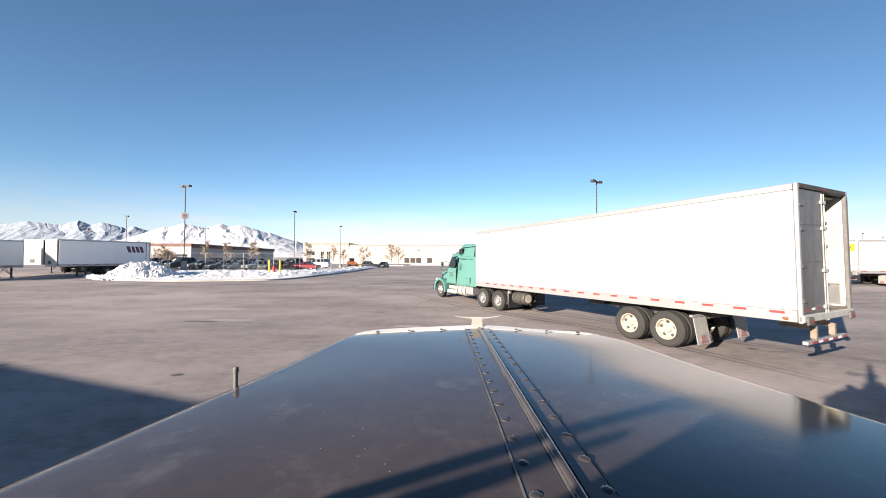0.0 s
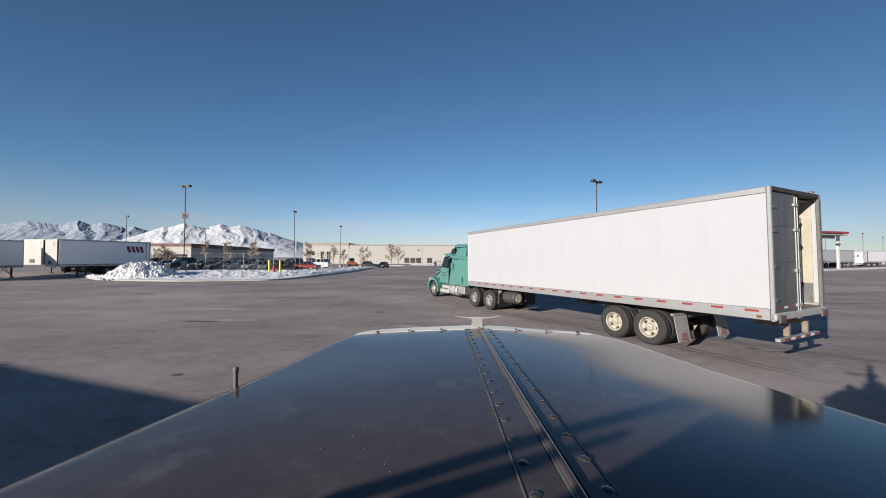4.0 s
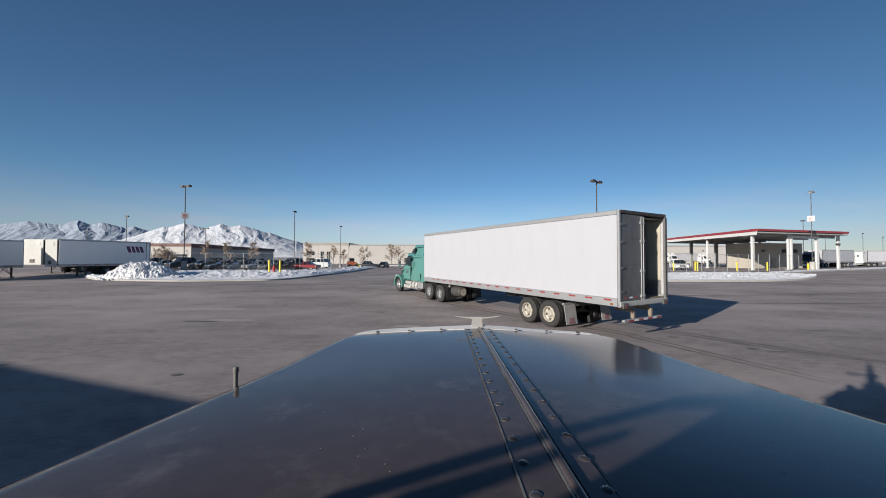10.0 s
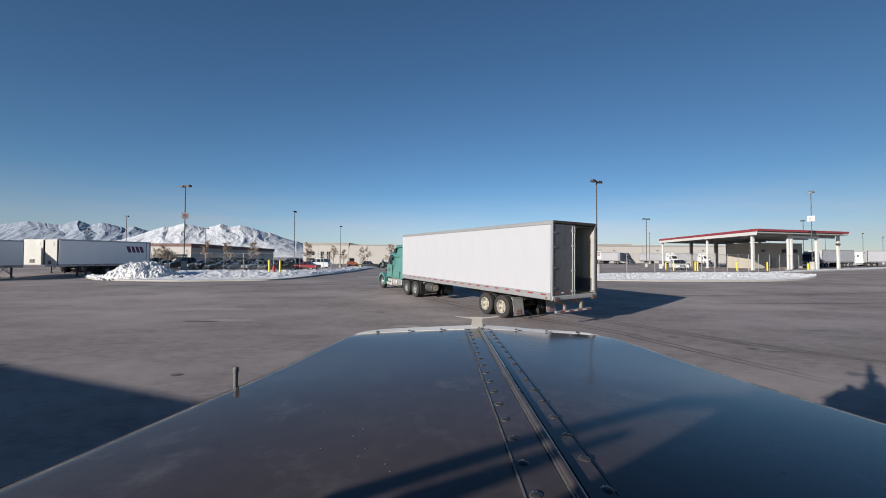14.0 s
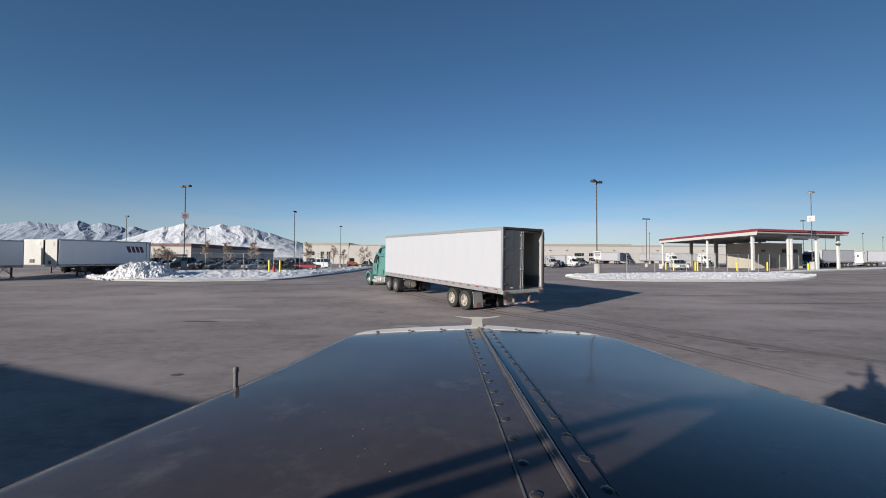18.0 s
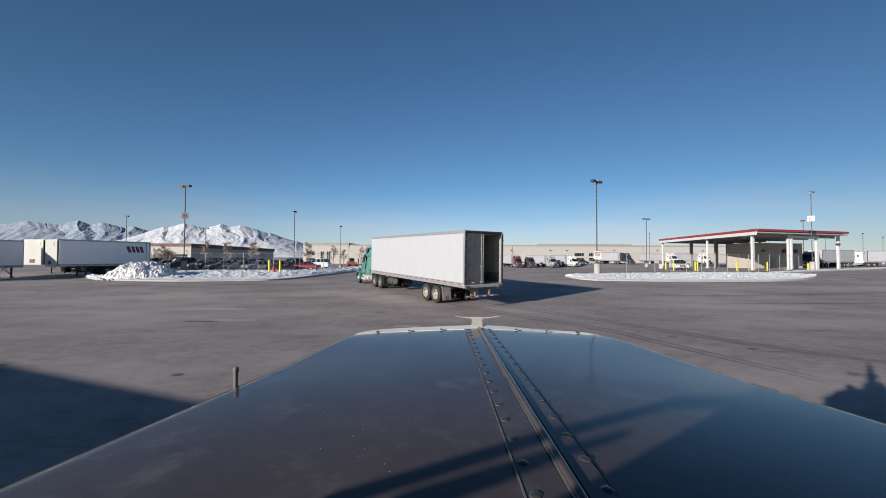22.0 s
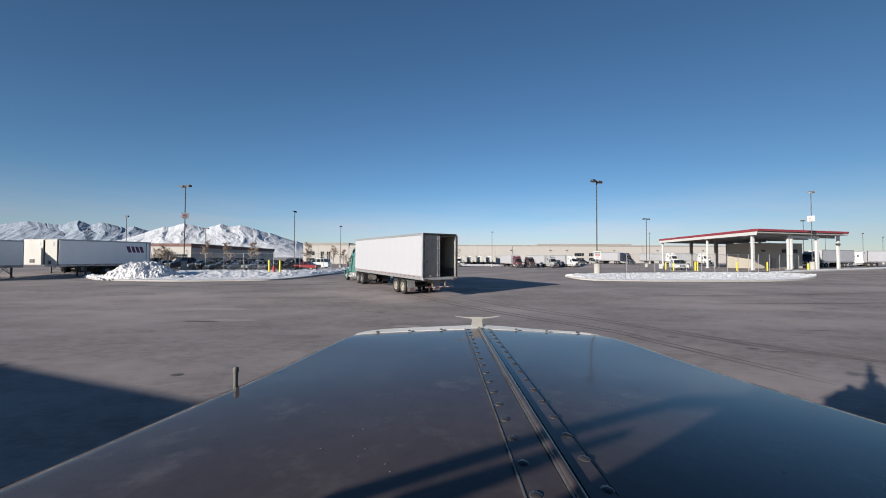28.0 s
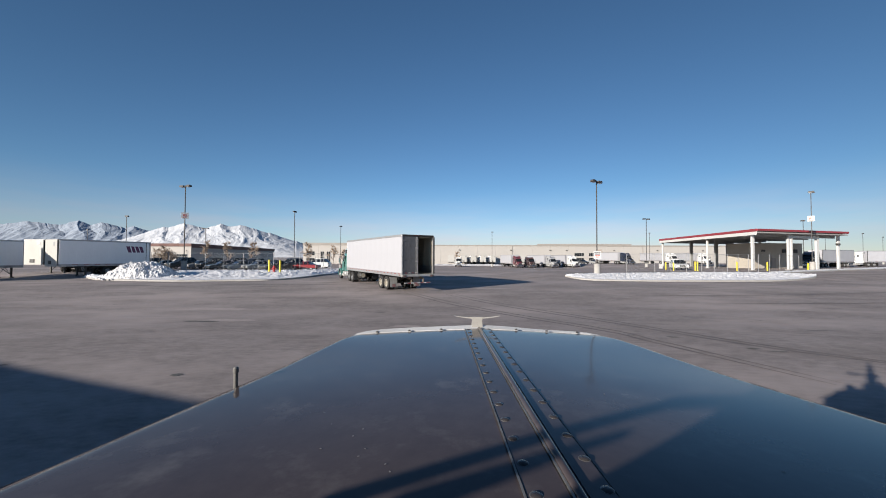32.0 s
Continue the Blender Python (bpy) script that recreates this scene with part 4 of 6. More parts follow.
def snow_bank(x0, x1, y, h, seed):
    def fn(x, v):
        k = max(0.0, 1 - abs(v) ** 2) * min(1, (x - x0) / 2, (x1 - x) / 2)
        return (x, y + v * 1.4, ground_z(x, y) - 0.03 + k * (h + 0.25 * noise.noise(Vector((x * 0.5, v, seed)))))
    n = int((x1 - x0) * 2)
    return Shape().grid([x0 + (x1 - x0) * i / n for i in range(n + 1)], [-1 + 0.2 * j for j in range(11)], fn)


for i, (x0, x1, y, h) in enumerate(((-14, 24, 140, 0.5), (-34, -13, 128, 0.4), (28, 50, 150, 0.35), (44, 62, 138, 0.3), (-45, -26, 84, 0.3))):
    solid("snow_bank", snow_bank(x0, x1, y, h, i * 7.0), DIRTY_SNOW, "low bank of old snow along a kerb", "snow bank", "snow banks", "stuff", sharp=80)


# ---- vehicles ----
WHEEL_MESH = {}


def wheel_meshes(kind):
    """Rim, tyre, hub and hole meshes of a lorry wheel of radius 0.51 m whose outer face looks along +y."""
    if kind in WHEEL_MESH:
        return WHEEL_MESH[kind]
    tyre = Shape().ring([(0.285, -0.03), (0.30, 0.0), (0.36, 0.014), (0.45, 0.010), (0.492, -0.02), (0.51, -0.045), (0.51, -0.135), (0.503, -0.14), (0.503, -0.15), (0.51, -0.155),
                         (0.51, -0.235), (0.492, -0.26), (0.45, -0.285), (0.36, -0.29), (0.285, -0.27)], 36, "y", caps=False)
    if kind == "steer":
        rim = Shape().ring([(0.29, -0.02), (0.275, -0.012), (0.26, -0.04), (0.24, -0.055), (0.15, 0.03), (0.11, 0.05), (0.10, 0.10), (0.06, 0.12), (0.01, 0.125)], 28, "y", caps=False, last_cap=True)
        holes = [(0.19, 0.0)]
    else:
        rim = Shape().ring([(0.29, -0.02), (0.275, -0.012), (0.265, -0.04), (0.25, -0.11), (0.20, -0.135), (0.16, -0.125), (0.13, -0.12), (0.11, -0.02), (0.10, 0.0), (0.05, 0.012), (0.01, 0.012)], 28, "y", caps=False, last_cap=True)
        if kind == "cream":
            rim = Shape().ring([(0.30, -0.012), (0.285, 0.0), (0.268, -0.006), (0.258, -0.05), (0.245, -0.11), (0.20, -0.135), (0.15, -0.125), (0.115, -0.12), (0.10, -0.06), (0.088, -0.045), (0.05, -0.035), (0.01, -0.034)], 28, "y", caps=False, last_cap=True)
    hole = Shape()
    depth = -0.012 if kind == "steer" else -0.118
    for i in range(5):
        a = 2 * math.pi * i / 5 + 0.3
        hole.ring([(0.05, depth - 0.03), (0.05, depth + 0.004)], 10, "y", (0.205 * math.cos(a), 0, 0.205 * math.sin(a)))
    bolt = Shape()
    for i in range(10):
        a = 2 * math.pi * i / 10
        bolt.ring([(0.014, -0.14), (0.014, -0.085)] if kind != "steer" else [(0.014, 0.0), (0.014, 0.06)], 6, "y", (0.145 * math.cos(a), 0, 0.145 * math.sin(a)))
    mat = {"cream": CREAM_RIM, "steer": ALUMINIUM, "alloy": ALUMINIUM}[kind]
    WHEEL_MESH[kind] = (rim.mesh("wheel", mat), tyre.mesh("tyre", RUBBER), hole.mesh("hand_hole_ring", DARK_STEEL), bolt.mesh("wheel_nuts", mat))
    return WHEEL_MESH[kind]


def add_wheel(parent, x, y, z, side, kind, dual):
    rim, tyre, hole, nuts = wheel_meshes(kind)
    base = pose(0, 0, 0, 0, 0, 0 if side > 0 else 180)
    w = part("wheel", rim, None, parent, at=pose(x, y, z) @ base)
    part("tyre", tyre, None, w)
    if dual:
        part("tyre", tyre, None, w, at=pose(0, -0.31, 0))
    part("rim_inset", hole, None, w)
    part("wheel_nuts", nuts, None, w)
    return w, base


def section(x, zb, zt, wb, wt, r=0.12):
    """A rounded cross-section of a cab at x, for loft()."""
    pts = []
    for y, z, rr in ((-wb, zb, 0.04), (wb, zb, 0.04), (wt, zt, r), (-wt, zt, r)):
        sy, sz = (-1 if y < 0 else 1), (1 if z == zt else -1)
        for a in range(4):
            t = a / 3 * math.pi / 2
            if (sy < 0) == (sz > 0):
                t = math.pi / 2 - t
            cy, cz = y - sy * rr, z - sz * rr
            pts.append((x, cy + sy * rr * (math.sin(t)), cz + sz * rr * (math.cos(t))))
    return pts


def tractor(m, body, label, high=False, rims="alloy", name="semi_tractor", lights=True, group=""):
    t = thing(name, m, label, "truck", group)
    wheels = []
    for s in (1, -1):
        part("frame_rail", Shape().box(-1.55, 6.0, s * 0.43 - 0.05, s * 0.43 + 0.05, 0.72, 0.98, 0.015), DARK_STEEL, t)
        for x in (-0.65, 0.65):
            wheels.append((*add_wheel(t, x, s * 1.22, 0.51, s, rims, True), (x, s * 1.22, 0.51)))
        wheels.append((*add_wheel(t, 5.4, s * 1.14, 0.51, s, "steer", False), (5.4, s * 1.14, 0.51)))
        part("mud_flap", Shape().box(-1.5, -1.47, s * 0.9 - 0.32, s * 0.9 + 0.32, 0.25, 0.95, 0.005), DARK_TRIM, t)
        tank = part("fuel_tank", Shape().ring([(0.02, 2.5), (0.27, 2.51), (0.31, 2.55), (0.31, 3.45), (0.27, 3.49), (0.02, 3.5)], 22, "x", (0, s * 0.87, 0.66)), DULL_SILVER, t, "silver fuel tank")
        part("battery_box", Shape().box(1.72, 2.42, s * 0.86 - 0.26, s * 0.86 + 0.26, 0.52, 0.96, 0.03), ALUMINIUM, t, "grey metal battery box")
        for x in (2.72, 3.2):
            part("tank_strap", Shape().ring([(0.318, x), (0.318, x + 0.06)], 22, "x", (0, s * 0.87, 0.66)), DARK_STEEL, tank)
        part("cab_step", Shape().box(3.5, 4.5, s * 0.86 - 0.28, s * 0.86 + 0.28, 0.40, 0.62, 0.03).box(3.55, 4.45, s * 0.82 - 0.22, s * 0.82 + 0.22, 0.66, 0.86, 0.03), DULL_SILVER, t, "bright metal cab steps")
        # wing over the steered wheel
        arc = [(5.4 + 0.74 * math.cos(a), 0.56 + 0.66 * math.sin(a)) for a in [math.pi * k / 12 for k in range(-1, 14)]]
        inn = [(5.4 + 0.60 * math.cos(a), 0.54 + 0.56 * math.sin(a)) for a in [math.pi * k / 12 for k in range(-1, 14)]]
        part("front_wing", Shape().prism(arc + inn[::-1], min(s * 0.66, s * 1.2), max(s * 0.66, s * 1.2)), body, t)
        part("headlight", Shape().box(6.12, 6.3, s * 0.86 - 0.15, s * 0.86 + 0.15, 0.98, 1.18, 0.04), HEADLIGHT, t, "clear headlight")
        mir = part("mirror", Shape().box(4.72, 4.84, s * 1.36 - 0.08, s * 1.36 + 0.08, 1.8, 2.3, 0.03), CHROME if rims == "alloy" else DARK_TRIM, t, "tall wing mirror")
        part("mirror_arm", Shape().tube((4.66, s * 1.02, 2.3), (4.78, s * 1.36, 2.38), 0.018).tube((4.66, s * 1.02, 1.75), (4.78, s * 1.36, 1.72), 0.018), DARK_STEEL, mir)
    part("rear_axle", Shape().ring([(0.09, -1.0), (0.09, 1.0)], 10, "y", (-0.65, 0, 0.51)).ring([(0.22, -0.2), (0.26, 0), (0.22, 0.2)], 12, "y", (-0.65, 0, 0.53)), DARK_STEEL, t)
    part("drive_axle", Shape().ring([(0.09, -1.0), (0.09, 1.0)], 10, "y", (0.65, 0, 0.51)).ring([(0.22, -0.2), (0.26, 0), (0.22, 0.2)], 12, "y", (0.65, 0, 0.53)), DARK_STEEL, t)
    part("front_axle", Shape().box(5.32, 5.48, -1.0, 1.0, 0.42, 0.56, 0.03), DARK_STEEL, t)
    part("fifth_wheel", Shape().ring([(0.5, 1.0), (0.52, 1.03), (0.48, 1.06)], 20), DARK_STEEL, t)
    top = 3.75 if high else 3.42
    rear = 1.62
    if high:
        sl = part("sleeper", Shape().loft([section(rear, 1.0, top - 0.06, 1.14, 1.06, 0.16), section(rear + 0.08, 0.98, top, 1.19, 1.10, 0.18), section(2.98, 0.96, top, 1.19, 1.08, 0.2), section(3.45, 0.96, top - 0.42, 1.16, 1.02, 0.24)]), body, t)
    else:
        sl = part("sleeper", Shape().loft([section(1.62, 1.0, 2.66, 1.16, 1.12, 0.14), section(1.70, 0.98, 2.72, 1.20, 1.15, 0.16), section(3.0, 0.96, 2.74, 1.20, 1.14, 0.16), section(3.46, 0.96, 2.86, 1.17, 1.06, 0.2)]), body, t)
        cap = part("roof_cap", Shape().loft([section(1.64, 2.6, top - 0.03, 1.10, 1.04, 0.10), section(1.72, 2.6, top, 1.13, 1.06, 0.14), section(2.98, 2.5, top, 1.11, 1.03, 0.2), section(3.5, 2.6, top - 0.42, 1.05, 0.96, 0.22), section(3.62, 2.7, 2.92, 0.98, 0.9, 0.05)]), body, t)
        for s in (1, -1):
            part("rear_extender", Shape().box(1.30, 1.66, s * 1.15 - 0.02, s * 1.15 + 0.02, 1.0, 2.7, 0.015), body, t)
    for s in (1, -1):
        if high:
            part("sleeper_window", Shape().box(2.82, 3.25, s * 1.14 - 0.03, s * 1.14 + 0.03, 2.66, 3.02, 0.02).turned(pose(0, 0, 0, -s * 2.2, 0, 0) @ pose(0, s * 0.02, 0)), GLASS_DARK, sl)
        else:
            part("sleeper_window", Shape().loft([[(2.86, s * (1.075), 2.86), (3.34, s * 1.06, 2.86), (3.2, s * 1.035, 3.14), (2.86, s * 1.045, 3.18)],
                                                 [(2.86, s * (1.115), 2.86), (3.34, s * 1.09, 2.86), (3.2, s * 1.06, 3.14), (2.86, s * 1.08, 3.18)]][::s]), GLASS_DARK, cap)
            part("side_hatch", Shape().box(1.9, 2.5, s * 1.195 - 0.015, s * 1.195 + 0.015, 1.05, 1.5, 0.02), body, sl)
        part("vent_flap", Shape().box(3.0, 3.14, s * 1.185 - 0.03, s * 1.185 + 0.03, 1.9, 2.3, 0.02), body, sl)
    cab = part("cab", Shape().loft([section(3.46, 0.95, 2.92, 1.08, 0.97, 0.2), section(4.30, 0.95, 2.84, 1.06, 0.94, 0.22), section(4.62, 0.95, 2.36, 1.05, 0.94, 0.16),
                                    section(4.92, 0.95, 1.94, 1.02, 0.9, 0.12), section(5.02, 0.95, 1.86, 0.9, 0.8, 0.12)]), body, t)
    part("windscreen", Shape().add([(4.37, -0.84, 2.80), (4.37, 0.84, 2.80), (4.945, 0.84, 1.97), (4.945, -0.84, 1.97), (4.33, -0.84, 2.74), (4.33, 0.84, 2.74), (4.9, 0.84, 1.92), (4.9, -0.84, 1.92)],
                                   [(0, 1, 2, 3), (4, 7, 6, 5), (0, 4, 5, 1), (1, 5, 6, 2), (2, 6, 7, 3), (3, 7, 4, 0)]), GLASS_DARK, cab, "dark windscreen")
    part("sun_visor", Shape().box(4.3, 4.62, -0.9, 0.9, 2.80, 2.84, 0.01), body, cab)
    for s in (1, -1):
        dr = part("door", Shape().box(3.62, 4.58, s * 1.055 - 0.025, s * 1.055 + 0.025, 1.0, 1.95, 0.02), body, cab)
        part("door_window", Shape().add([(3.74, s * 1.05, 2.02), (4.48, s * 1.05, 1.96), (4.34, s * 0.998, 2.42), (4.2, s * 0.99, 2.58), (3.74, s * 0.99, 2.6),
                                         (3.74, s * 1.07, 2.02), (4.48, s * 1.07, 1.96), (4.34, s * 1.018, 2.42), (4.2, s * 1.01, 2.58), (3.74, s * 1.01, 2.6)],
                                        [(0, 1, 2, 3, 4), (9, 8, 7, 6, 5)] + [(i, (i + 1) % 5, 5 + (i + 1) % 5, 5 + i) for i in range(5)]), GLASS_DARK, cab, "dark side window")
        part("door_handle", Shape().box(3.68, 3.82, s * 1.09 - 0.015, s * 1.09 + 0.015, 1.72, 1.77, 0.008), CHROME, dr)
        for z, a in ((1.62, 0.26), (1.52, 0.2), (1.42, 0.24)):
            part("print_bar", Shape().box(4.1 - a, 4.1 + a, s * 1.082 - 0.003, s * 1.082 + 0.003, z, z + 0.05), SIGN_WHITE if rims != "alloy" else SIGN_DARK, dr)
    part("hood", Shape().loft([section(4.95, 0.9, 1.88, 0.80, 0.72, 0.16), section(5.5, 0.85, 1.78, 0.74, 0.66, 0.16), section(6.12, 0.82, 1.60, 0.68, 0.58, 0.18), section(6.25, 0.85, 1.46, 0.62, 0.52, 0.14)]), body, t)
    gr = part("grille", Shape().box(6.2, 6.29, -0.46, 0.46, 0.86, 1.42, 0.03), DARK_TRIM, t, "dark grille")
    for k in range(5):
        part("grille_bar", Shape().box(6.285, 6.305, -0.44, 0.44, 0.93 + 0.1 * k, 0.96 + 0.1 * k), CHROME, gr)
    part("bumper", Shape().box(6.28, 6.46, -1.16, 1.16, 0.40, 0.78, 0.07), CHROME if lights else DARK_TRIM, t, "front bumper")
    if high:
        part("roof_fairing", Shape().loft([section(3.3, 2.7, 3.72, 1.05, 0.98, 0.2), section(3.8, 2.75, 3.55, 1.0, 0.9, 0.2), section(4.25, 2.78, 3.1, 0.92, 0.8, 0.12), section(4.4, 2.78, 2.92, 0.85, 0.72, 0.05)]), body, t)
    for y in (-0.6, -0.3, 0, 0.3, 0.6):
        part("marker_lamp", Shape().box(4.2, 4.3, y - 0.05, y + 0.05, 2.83, 2.90, 0.02), AMBER, cab)
    part("exhaust_stack", Shape().ring([(0.08, 1.0), (0.08, 2.9), (0.075, 3.1)], 12, centre=(rear - 0.12 if high else 1.46, -1.0, 0)), CHROME, t, "chrome exhaust stack")
    part("air_lines", Shape().tube((1.66, 0.2, 1.6), (0.9, 0.1, 1.3), 0.02).tube((1.66, -0.2, 1.6), (0.9, -0.1, 1.3), 0.02), DARK_TRIM, t)
    return t, wheels


def semi_trailer(m, L, label, open_door, name="semi_trailer", side=WHITE_PANEL, nose=WHITE_PANEL, rims="alloy", hero=False, group="", leg=2.55):
    """A box trailer; its origin is on the ground under the middle of its rear, x points to its nose."""
    t = thing(name, m, label, "trailer", group)
    W, T, B = 1.295, 4.11, 1.12
    wheels = []
    skin = 0.04
    # sides in sheets
    n = 11 if hero else 6
    front = 0.08 if hero else 0.16
    step = (L - 0.14 - front) / n
    gap = 0.0002 if hero else 0.0008
    sheet_l = Shape().box(gap, step - gap, W - skin, W, B + 0.26, T - 0.155, 1.9 * gap).mesh("side_sheet", side)
    sheet_r = Shape().box(gap, step - gap, -W, -W + skin, B + 0.26, T - 0.155, 1.9 * gap).mesh("side_sheet", side)
    for i in range(n):
        for me in (sheet_l, sheet_r):
            part("side_sheet", me, None, t, at=pose(front + i * step, 0, 0))
    for s in (1, -1):
        y0, y1 = (W - 0.075, W + 0.012) if s > 0 else (-W - 0.012, -W + 0.075)
        part("top_rail", Shape().box(0.08, L - 0.1, y0, y1, T - 0.15, T - 0.01, 0.012), ALUMINIUM, t, "grey top rail")
        rail = part("bottom_rail", Shape().box(0.08 if hero else 0.145, L - 0.08, y0, y1, B, B + 0.255, 0.01), ALUMINIUM, t, "grey bottom rail with red tape")
        k = 18 if hero else 8
        red = Shape().box(0, 0.26 if hero else 0.5, -0.003, 0.003, 0, 0.055).mesh("red_tape", RED_TAPE)
        for i in range(k):
            part("red_tape", red, None, rail, at=pose(0.28 + i * (L - 1.0) / k, s * (W + 0.0145), B + 0.165))
        if hero:
            part("corner_post", Shape().box(L - 0.14, L, min(s * W, s * (W - 0.12)), max(s * W, s * (W - 0.12)), B, T - 0.02, 0.05), ALUMINIUM, t)
    part("front_wall", Shape().box(L - 0.06, L - 0.005, -W + 0.09, W - 0.09, B, T - 0.03, 0.02), nose, t)
    part("roof", Shape().box(0.12, L - 0.06, -W + 0.02, W - 0.02, T - 0.04, T, 0.012), ALUMINIUM, t)
    part("floor", Shape().box(0.05, L - 0.07, -W + 0.08, W - 0.08, B + 0.12, B + 0.20), INNER_DARK, t, "worn wooden floor")
    if hero:
        for s in (1, -1):
            y0, y1 = (W - 0.065, W - 0.045) if s > 0 else (-W + 0.045, -W + 0.065)
            ln = part("liner", Shape().box(0.16, L - 0.08, y0, y1, B + 0.205, T - 0.2), LINER, t, "cream inner wall liner")
            part("scuff_band", Shape().box(0.17, L - 0.09, y0 - (0.006 if s > 0 else -0.026), y1 + (0.006 if s < 0 else -0.026), B + 0.21, B + 0.75), ALUMINIUM, ln, "ribbed scuff band")
            for k in range(14):
                x = 0.6 + k * 0.91
                part("logistics_post", Shape().box(x, x + 0.05, y0 - (0.012 if s > 0 else -0.024), y1 + (0.012 if s < 0 else -0.024), B + 0.8, T - 0.25), GALV, ln)
        part("inner_front", Shape().box(L - 0.11, L - 0.08, -W + 0.1, W - 0.1, B + 0.205, T - 0.2), INNER_DARK, t)
        part("inner_ceiling", Shape().box(0.2, L - 0.1, -W + 0.07, W - 0.07, T - 0.17, T - 0.14), LINER, t)
    # rear frame
    for s in (1, -1):
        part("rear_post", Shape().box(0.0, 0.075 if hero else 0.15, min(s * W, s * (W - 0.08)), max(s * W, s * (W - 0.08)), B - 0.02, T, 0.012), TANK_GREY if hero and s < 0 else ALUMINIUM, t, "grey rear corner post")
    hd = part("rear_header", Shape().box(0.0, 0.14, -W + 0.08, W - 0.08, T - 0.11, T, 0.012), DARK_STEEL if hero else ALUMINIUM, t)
    for y in (-0.18, 0, 0.18, -1.1, 1.1):
        part("marker_lamp", Shape().box(-0.02, 0.004, y - 0.03, y + 0.03, T - 0.075, T - 0.045, 0.01), TAIL_RED, hd)
    sill = part("rear_sill", Shape().box(-0.03, 0.07 if hero else 0.14, -W, W, B - (0.0 if hero else 0.17), B + 0.16, 0.02), DULL_SILVER if hero else TANK_GREY, t, "scuffed rear sill")
    for s in (1, -1):
        part("dock_bumper", Shape().box(-0.07 if hero else -0.09, -0.028, s * 1.08 - 0.15, s * 1.08 + 0.15, B - (0.06 if hero else 0.14), B + 0.12, 0.02), TANK_GREY if hero else GALV, sill)
        part("tail_lamp", Shape().box(-0.1 if hero else -0.115, -0.07 if hero else -0.09, s * 1.08 - 0.035, s * 1.08 + 0.035, B - 0.005, B + 0.055, 0.012), TAIL_RED, sill, "red tail lamp")
        part("side_lamp", Shape().box(0.22, 0.32, s * (W + 0.02) - 0.015, s * (W + 0.02) + 0.015, B + 0.04, B + 0.10, 0.01), AMBER if s > 0 else TAIL_RED, sill)
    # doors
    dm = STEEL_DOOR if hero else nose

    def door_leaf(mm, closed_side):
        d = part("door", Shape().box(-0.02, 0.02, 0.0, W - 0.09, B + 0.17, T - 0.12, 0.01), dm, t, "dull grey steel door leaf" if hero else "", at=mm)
        for y in ((0.05, 0.17) if hero else (0.10, 0.36)):
            rod = part("lock_rod", Shape().ring([(0.013, B - 0.02), (0.013, T - 0.17)], 8, centre=(-0.05, y, 0)), GALV, d, "upright lock rod")
            for z in (B + 0.25, B + 1.05, B + 2.0, T - 0.4):
                part("rod_guide", Shape().box(-0.075, -0.02, y - 0.05, y + 0.05, z, z + 0.08, 0.01), GALV, rod)
            if not hero:
                part("lock_handle", Shape().box(-0.09, -0.06, y - 0.02, y + 0.34, B + 0.62, B + 0.66, 0.01), GALV, rod)
        for z in (B + 0.4, B + 1.15, B + 1.95, T - 0.5):
            part("hinge", Shape().box(-0.045, 0.0, W - 0.30, W - 0.10, z, z + 0.09, 0.012), dm, d)
        for z in (B + 1.28, B + 2.1):
            part("door_seam", Shape().box(-0.027, -0.021, 0.02, W - 0.14, z, z + 0.03), TANK_GREY if hero else ALUMINIUM, d)
        for k in range(3):
            part("red_tape", Shape().box(-0.024, -0.021, 0.35 + 0.27 * k, 0.5 + 0.27 * k, B + 0.24, B + 0.29), RED_TAPE if k % 2 == 0 else WHITE_TAPE, d)
    door_leaf(pose(0.045, 0, 0), True)
    if open_door:
        # swung right round and latched flat along the flank
        door_leaf(pose(0.03, -W - 0.055, 0) @ pose(0, 0, 0, 0, 0, 90) @ pose(0, -W + 0.11, 0) @ pose(0, 0, 0), False)
    else:
        door_leaf(pose(0.045, 0, 0) @ Matrix.Diagonal((1, -1, 1, 1)), False)
    # guard under the rear
    lift = 0.10 if hero else 0.0
    g = part("rear_guard", Shape().box(0.02, 0.12, -1.12, 1.12, 0.52, 0.60, 0.012), ALUMINIUM, t, "low rear guard with red and white tape", at=pose(0, 0, lift) @ Matrix.Diagonal((1, 0.92 if hero else 1, 1, 1)))
    for s in (1, -1):
        part("guard_post", Shape().box(0.05, 0.16, s * 0.52 - 0.05, s * 0.52 + 0.05, 0.6, B - 0.14 - lift, 0.01).box(0.16, 0.7, s * 0.52 - 0.03, s * 0.52 + 0.03, 0.80, B - 0.05 - lift, 0.01), GUARD_POST if hero else GALV, g)
    for k in range(4):
        part("guard_tape", Shape().box(0.012, 0.0195, -1.05 + k * 0.55, -0.75 + k * 0.55, 0.535, 0.585), RED_TAPE, g)
        if hero and k < 3:
            part("guard_tape", Shape().box(0.012, 0.0195, -0.75 + k * 0.55, -0.5 + k * 0.55, 0.535, 0.585), WHITE_TAPE, g)
    # running gear
    for x in ((2.9, 4.05) if hero else (3.2, 4.42)):
        part("axle", Shape().ring([(0.07, -1.0), (0.07, 1.0)], 10, "y", (x, 0, 0.51)).box(x - 0.1, x + 0.1, -0.7, -0.5, 0.55, 0.95, 0.02).box(x - 0.1, x + 0.1, 0.5, 0.7, 0.55, 0.95, 0.02), DARK_STEEL, t)
        for s in (1, -1):
            wheels.append((*add_wheel(t, x, s * 1.275, 0.51, s, rims, True), (x, s * 1.275, 0.51)))
